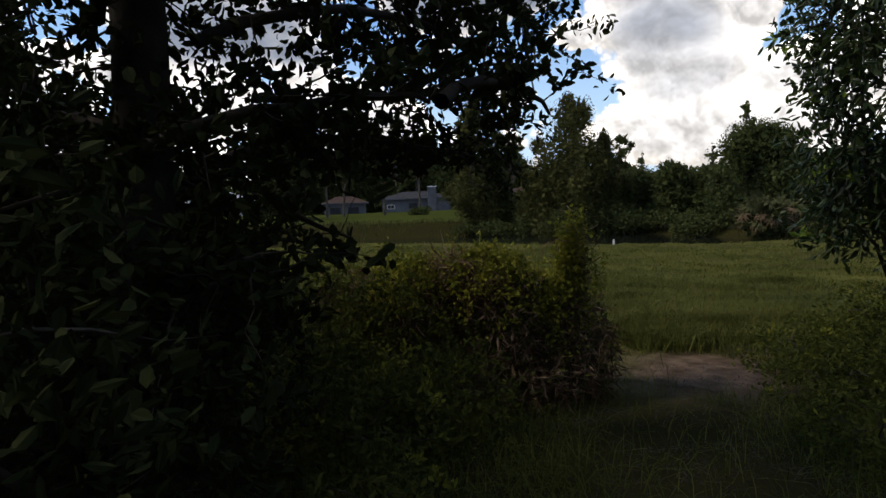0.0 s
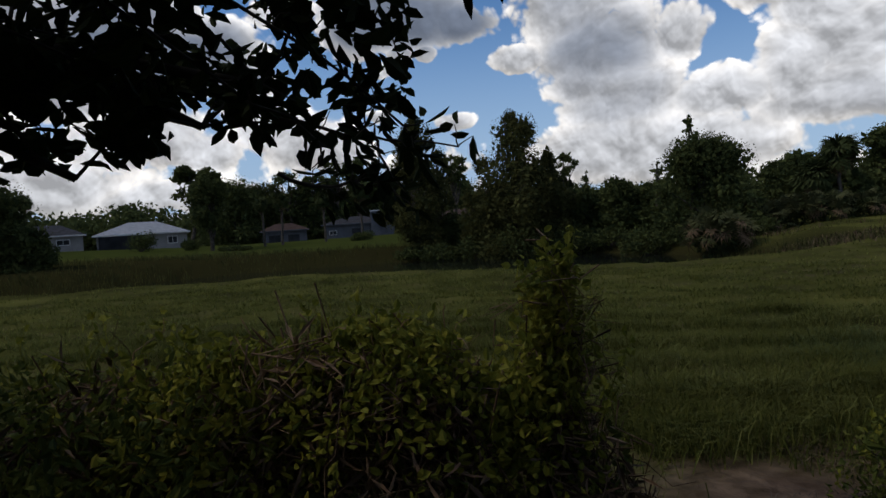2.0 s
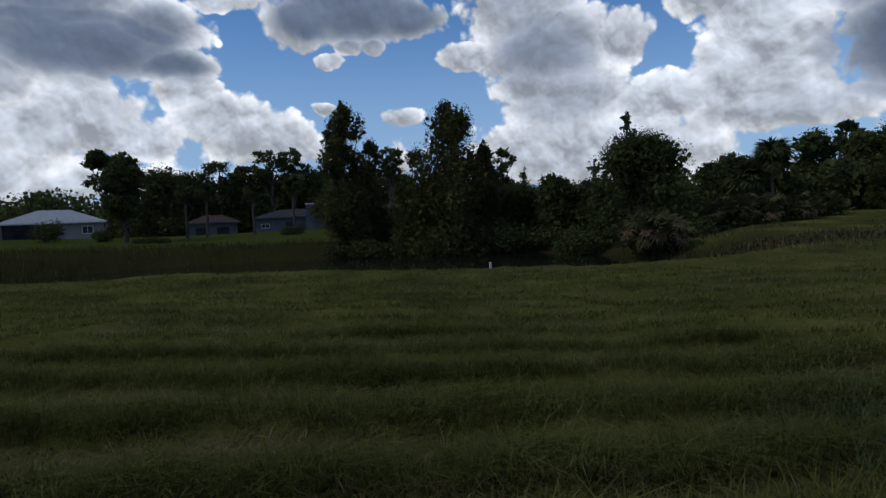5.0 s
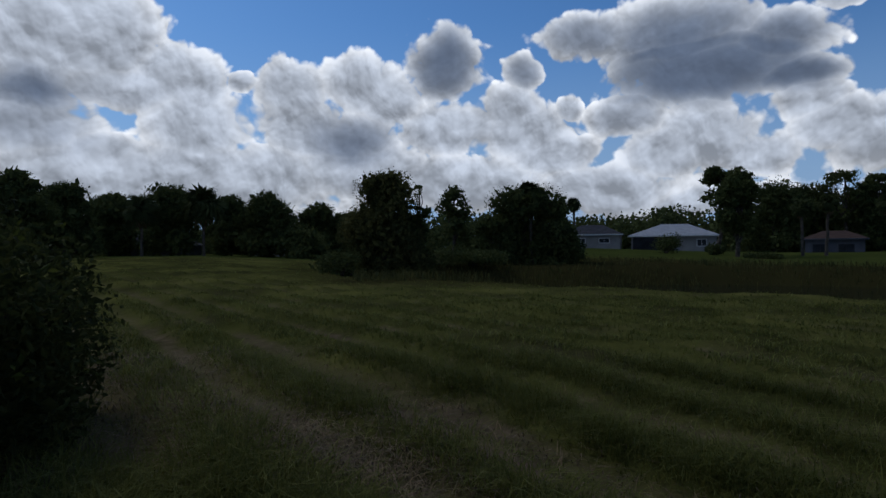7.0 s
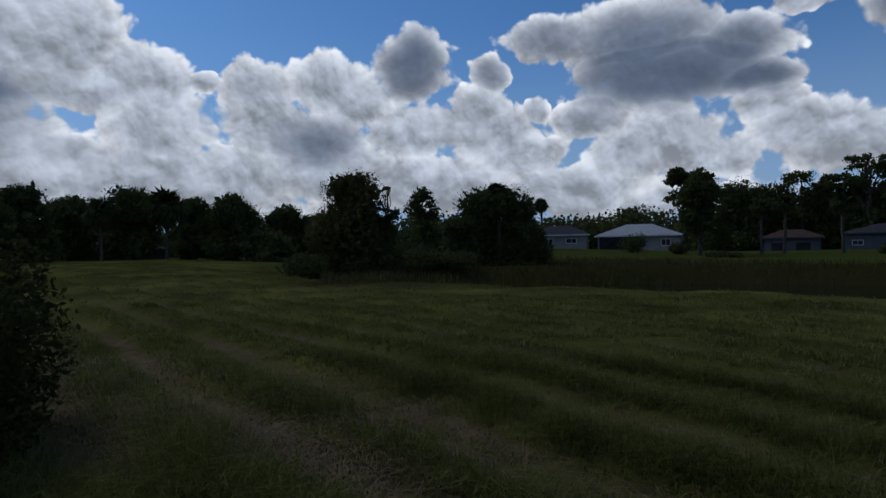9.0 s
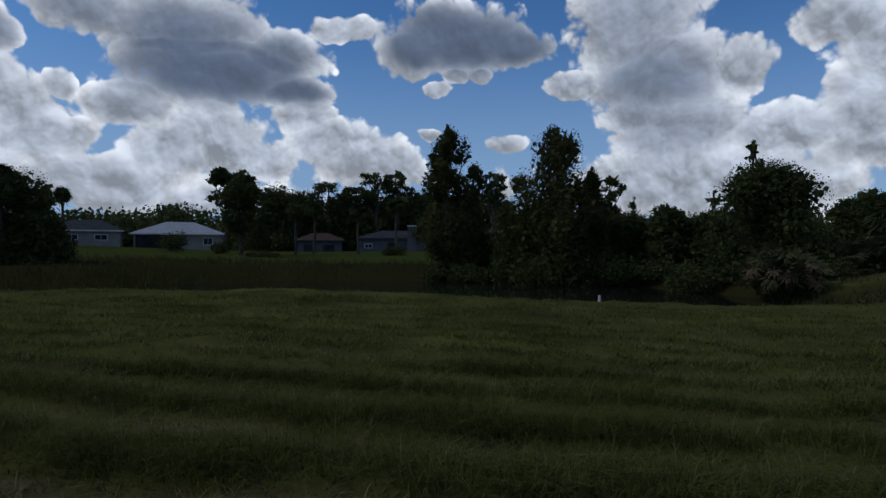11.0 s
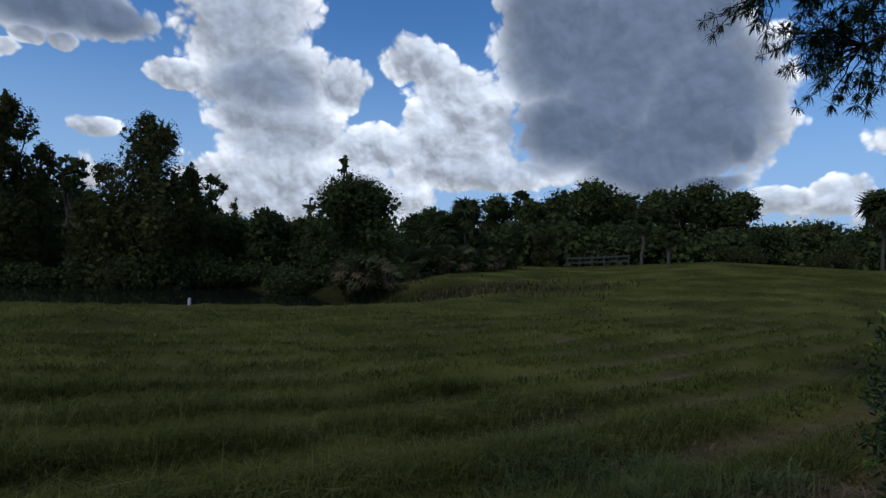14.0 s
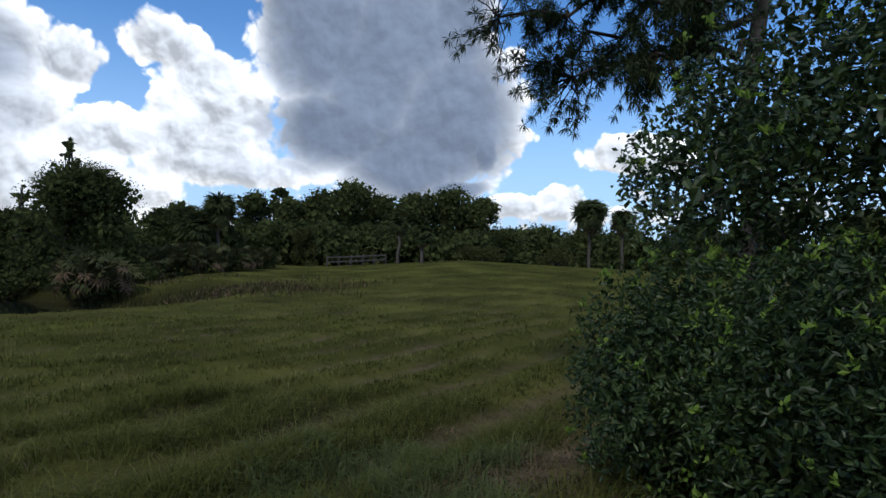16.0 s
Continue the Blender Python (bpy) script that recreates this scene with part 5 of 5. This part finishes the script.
def pine_bough():
    """The pine whose boughs hang in over the hedge."""
    rng = np.random.RandomState(312)
    fx, fy = 12.5, 6.5
    ob = tagged(empty("pine_tree", fx, fy, float(height(fx, fy, False))), "tall pine with dark hanging boughs of long needles", "tree")
    tb = Tubes(9)
    tb.add(bow(rng, (0, 0, -0.3), (0.2, 0, 13), 0.08, 10), np.linspace(0.16, 0.07, 10))
    tb.build("trunk", M_BARK, ob)
    tw, c, d = Tubes(4), [], []
    for a, b in (((0, 0, 6.2), (-3.2, 2.8, 4.9)), ((0, 0, 5.6), (-2.2, 2.1, 4.3)), ((0, 0, 6.8), (-3.4, 2.1, 5.6)), ((0, 0, 7.4), (-3.0, 3.0, 6.4)), ((0, 0, 5.2), (-2.8, 1.0, 4.2)), ((0, 0, 7.6), (-4.3, 1.4, 6.2)), ((0, 0, 6.4), (-1.3, 2.8, 4.9)), ((0, 0, 8.4), (-3.3, 2.2, 7.6)), ((0, 0, 6.0), (-3.6, 0.3, 4.8)), ((0, 0, 7.0), (-4.1, -0.6, 5.4))):
        line = bow(rng, a, b, 0.12, 9)
        bough = Tubes(6)
        bough.add(line, np.linspace(0.07, 0.015, 9))
        bough.build("bough", M_BARK, ob)
        for _ in range(70):
            s = line[rng.randint(3, 9)]
            way = unit(unit(np.array(b) - np.array(a)) * 0.8 + rng.normal(0, 0.6, 3) + [0, 0, -0.15])
            e = s + way * rng.uniform(0.25, 0.95)
            tw.add(bow(rng, s, e, 0.03, 5), np.linspace(0.012, 0.004, 5))
            for q in (0.55, 0.8, 1.0):
                m = 26
                c.append(np.repeat((s + (e - s) * q)[None], m, 0))
                d.append(unit(rng.normal(0, 0.8, (m, 3)) + way * 0.7))
    tagged(tw.build("twig_tangle", M_BARK, ob), kind="stuff")
    tagged(fan_leaves("needles", c, d, 0.14, 0.015, rng, M_NEEDLE, ob), kind="stuff")


pine_bough()

# ---- grass ----


def blades(name, x, y, h, width, rng, mat, label, bend=0.55, z=None):
    """Grass blades: a bent strip of two faces each."""
    n = len(x)
    zz = height(x, y) - 0.01 if z is None else z
    a = rng.uniform(0, 2 * math.pi, n)
    b = bend * rng.uniform(0.3, 1.5, n) * h
    s = np.stack([np.cos(a + 1.57), np.sin(a + 1.57), 0 * a], -1) * (width * rng.uniform(0.6, 1.2, n) / 2)[:, None]
    f = np.stack([np.cos(a), np.sin(a), 0 * a], -1)
    p0 = np.stack([x, y, zz], -1)
    p1 = p0 + f * (b * 0.28)[:, None] + np.stack([0 * h, 0 * h, h * 0.6], -1)
    p2 = p0 + f * b[:, None] + np.stack([0 * h, 0 * h, h * (1 - 0.25 * np.minimum(b / h, 1.2))], -1)
    v = np.stack([p0 - s, p0 + s, p1 + s * 0.8, p2, p1 - s * 0.8], 1)
    k = np.arange(n)[:, None] * 5
    faces = np.concatenate([k + [0, 1, 2, 4], np.concatenate([k + [4, 2, 3, 3]], 1)])
    me = bpy.data.meshes.new(name)
    me.vertices.add(n * 5)
    me.vertices.foreach_set("co", v.reshape(-1).astype(np.float32))
    quads, tris = (k + [0, 1, 2, 4]).ravel(), (k + [4, 2, 3]).ravel()
    me.loops.add(n * 7)
    me.loops.foreach_set("vertex_index", np.concatenate([quads, tris]).astype(np.int32))
    me.polygons.add(n * 2)
    me.polygons.foreach_set("loop_start", np.concatenate([np.arange(n) * 4, n * 4 + np.arange(n) * 3]).astype(np.int32))
    me.update(calc_edges=True)
    me.materials.append(mat)
    return tagged(new(name, me), label, "grass", kind="stuff")


def scatter(rng, n, r0, r1, a0, a1, power=1.0):
    r = r0 + (r1 - r0) * rng.uniform(0, 1, n) ** power
    a = np.radians(rng.uniform(a0, a1, n))
    return CX - r * np.sin(a), CY + r * np.cos(a), r


def heaps_at(x, y):
    """Where raked-up dry grass lies by the hedge and in the near furrow."""
    h = np.exp(-(((x - 6.2) / 1.6) ** 2 + ((y - 7.6) / 0.6) ** 2) ** 2) + 0.9 * np.exp(-(((x + 2.4) / 2.4) ** 2 + ((y - 8.3) / 0.45) ** 2) ** 2)
    return np.clip(h * (0.8 + wave_noise(x, y, 23, 2.5, 2)), 0, 1)


def keep_grass(x, y):
    """Where grass grows: on the field, thick on the ridges, thin on mud and in the furrows."""
    bare = bareness(x, y)
    edge = y + 0.2 * np.abs(x - CX) > 6.6
    patch = np.clip(0.8 + 0.9 * wave_noise(x, y, 14, 1.6, 3), 0.12, 1)
    return edge * np.clip(1.15 - 1.2 * bare, 0.05, 1) * (0.10 + 0.90 * ridge(x, y) ** 1.3) * patch * (1 - 0.85 * heaps_at(x, y))


def meadow():
    rng = np.random.RandomState(400)
    for n, r0, r1, hh, w, pw in ((320000, 1.2, 8.0, 0.145, 0.007, 0.9), (240000, 7.0, 20.0, 0.095, 0.014, 0.95), (140000, 18.0, 60.0, 0.065, 0.03, 1.0)):
        x, y, r = scatter(rng, n, r0, r1, -100, 92, pw)
        # blades gather into tufts
        k = 0.6 * wave_noise(x, y, 12, 5.0, 3) + 0.8 * wave_noise(x, y, 33, 17.0, 2)
        ok = rng.uniform(0, 1, n) < keep_grass(x, y) * np.clip(0.75 + 0.5 * k, 0.1, 1)
        z = height(x, y)
        ok &= z > -1.3
        side = np.degrees(np.arctan2(-(x - CX), y - CY))
        ok &= ~((side > -22) & (side < 46) & (r > 29))
        x, y, k = x[ok], y[ok], k[ok]
        h = hh * rng.uniform(0.4, 1.25, len(x)) * (0.35 + 1.05 * ridge(x, y)) * (1 + 0.45 * k)
        blades("meadow_grass", x, y, h, w, rng, M_GRASS, "field grass left in low mown ridges", bend=1.6)
    x, y, r = scatter(rng, 190000, 1.0, 9.5, -110, 105, 0.85)
    p = np.clip(1.6 - 0.55 * np.abs(rows_of(x, y) - 0.7), 0.06, 1) * (y + 0.2 * np.abs(x - CX) > 5.4)
    p = np.maximum(p, 2.2 * heaps_at(x, y))
    p = np.maximum(p, 0.45 * (ridge(x, y) < 0.3)) * (1 - 0.9 * np.exp(-(((x - 2.4) / 0.75) ** 2 + ((y - 5.35) / 1.0) ** 2) ** 2))
    ok = rng.uniform(0, 1, len(x)) < p * 0.6
    x, y = x[ok], y[ok]
    blades("cut_grass", x, y, 0.075 * rng.uniform(0.4, 1.5, len(x)), 0.0075, rng, M_THATCH, "dry brown cut grass lying along the field's edge", bend=2.6)
    cx, cy, cr = scatter(rng, 60, 3.6, 5.8, -68, -44)
    k = 60
    x = np.repeat(cx, k) + rng.normal(0, 0.09, 60 * k)
    y = np.repeat(cy, k) + rng.normal(0, 0.09, 60 * k)
    blades("broad_grass", x, y, 0.20 * rng.uniform(0.5, 1.3, len(x)), 0.010, rng, M_BLUEGRASS, "tufts of broad blue-green grass", bend=1.3)
    x, y = rng.normal(-0.9, 0.75, 9000), rng.normal(7.1, 0.35, 9000)
    blades("tall_grass", x, y, 0.26 * rng.uniform(0.4, 1.3, len(x)), 0.008, rng, M_GRASS, "tall unmown grass at the thicket's foot", bend=1.2)
    x, y = rng.uniform(2.0, 5.2, 16000), rng.normal(6.75, 0.28, 16000)
    blades("tall_grass", x, y, 0.27 * rng.uniform(0.4, 1.3, len(x)), 0.008, rng, M_GRASS, "tall bright grass between the mud and the field", bend=1.0)
    # brown reedy tussocks on the low point of land
    x, y, r = scatter(rng, 40000, 27, 42, -56, -28)
    az = np.degrees(np.arctan2(-(x - CX), y - CY))
    inside_patch = np.exp(-(((az + 41) / 8.5) ** 2 + ((r - 34) / 4.5) ** 2))
    ok = rng.uniform(0, 1, len(x)) < np.clip(inside_patch * (0.25 + 1.6 * wave_noise(x, y, 17, 0.6, 3)), 0, 1)
    x, y = x[ok], y[ok]
    half = rng.uniform(0, 1, len(x)) < 0.4
    for pick, m in ((half, M_DRY), (~half, M_OLIVE)):
        blades("reeds", x[pick], y[pick], 0.30 * rng.uniform(0.4, 1.5, pick.sum()), 0.04, rng, m, "brownish reedy tussocks on the point of land", bend=0.9)
    # low growth along the path at the start
    x, y = rng.uniform(-1.5, 4.5, 46000), rng.uniform(1.0, 6.8, 46000)
    p = np.clip(0.9 - 1.3 * np.exp(-(((x - 2.4) / 0.75) ** 2 + ((y - 5.35) / 1.0) ** 2)), 0, 1) * (0.15 + 0.8 * step(0.3, 1.0, np.abs(x - 1.4)))
    ok = rng.uniform(0, 1, len(x)) < p
    x, y = x[ok], y[ok]
    blades("path_grass", x, y, 0.15 * rng.uniform(0.3, 1.5, len(x)), 0.006, rng, M_WEED, "thin grass at the path's sides", bend=1.4)
    x, y = rng.uniform(-0.5, 3.6, 9000), rng.uniform(1.5, 5.6, 9000)
    blades("litter", x, y, 0.03 * rng.uniform(0.4, 1.5, len(x)), 0.008, rng, M_BARK, "dead leaves and straw on the path", bend=3.0)
    # reeds and rough weeds on the low banks
    x, y, r = scatter(rng, 70000, 22, 60, -58, 62)
    z = height(x, y)
    az = np.degrees(np.arctan2(-(x - CX), y - CY))
    ok = (z > -1.45) & ((r > 44) | (az > 15) | (az < -30)) & ((z < -0.5) | ((az > -24) & (az < 52) & (r > np.where(az < 15, 44, 29)) & (r < lawn_edge(az) - 1))) & ((az > -30) | (r > 30)) & (rng.uniform(0, 1, len(x)) < np.clip(0.5 + wave_noise(x, y, 15, 0.5, 3), 0, 1))
    x, y = x[ok], y[ok]
    blades("bank_weeds", x, y, 0.5 * rng.uniform(0.4, 1.4, len(x)), 0.05, rng, M_OLIVE, "rough dark weeds on the low bank")


meadow()
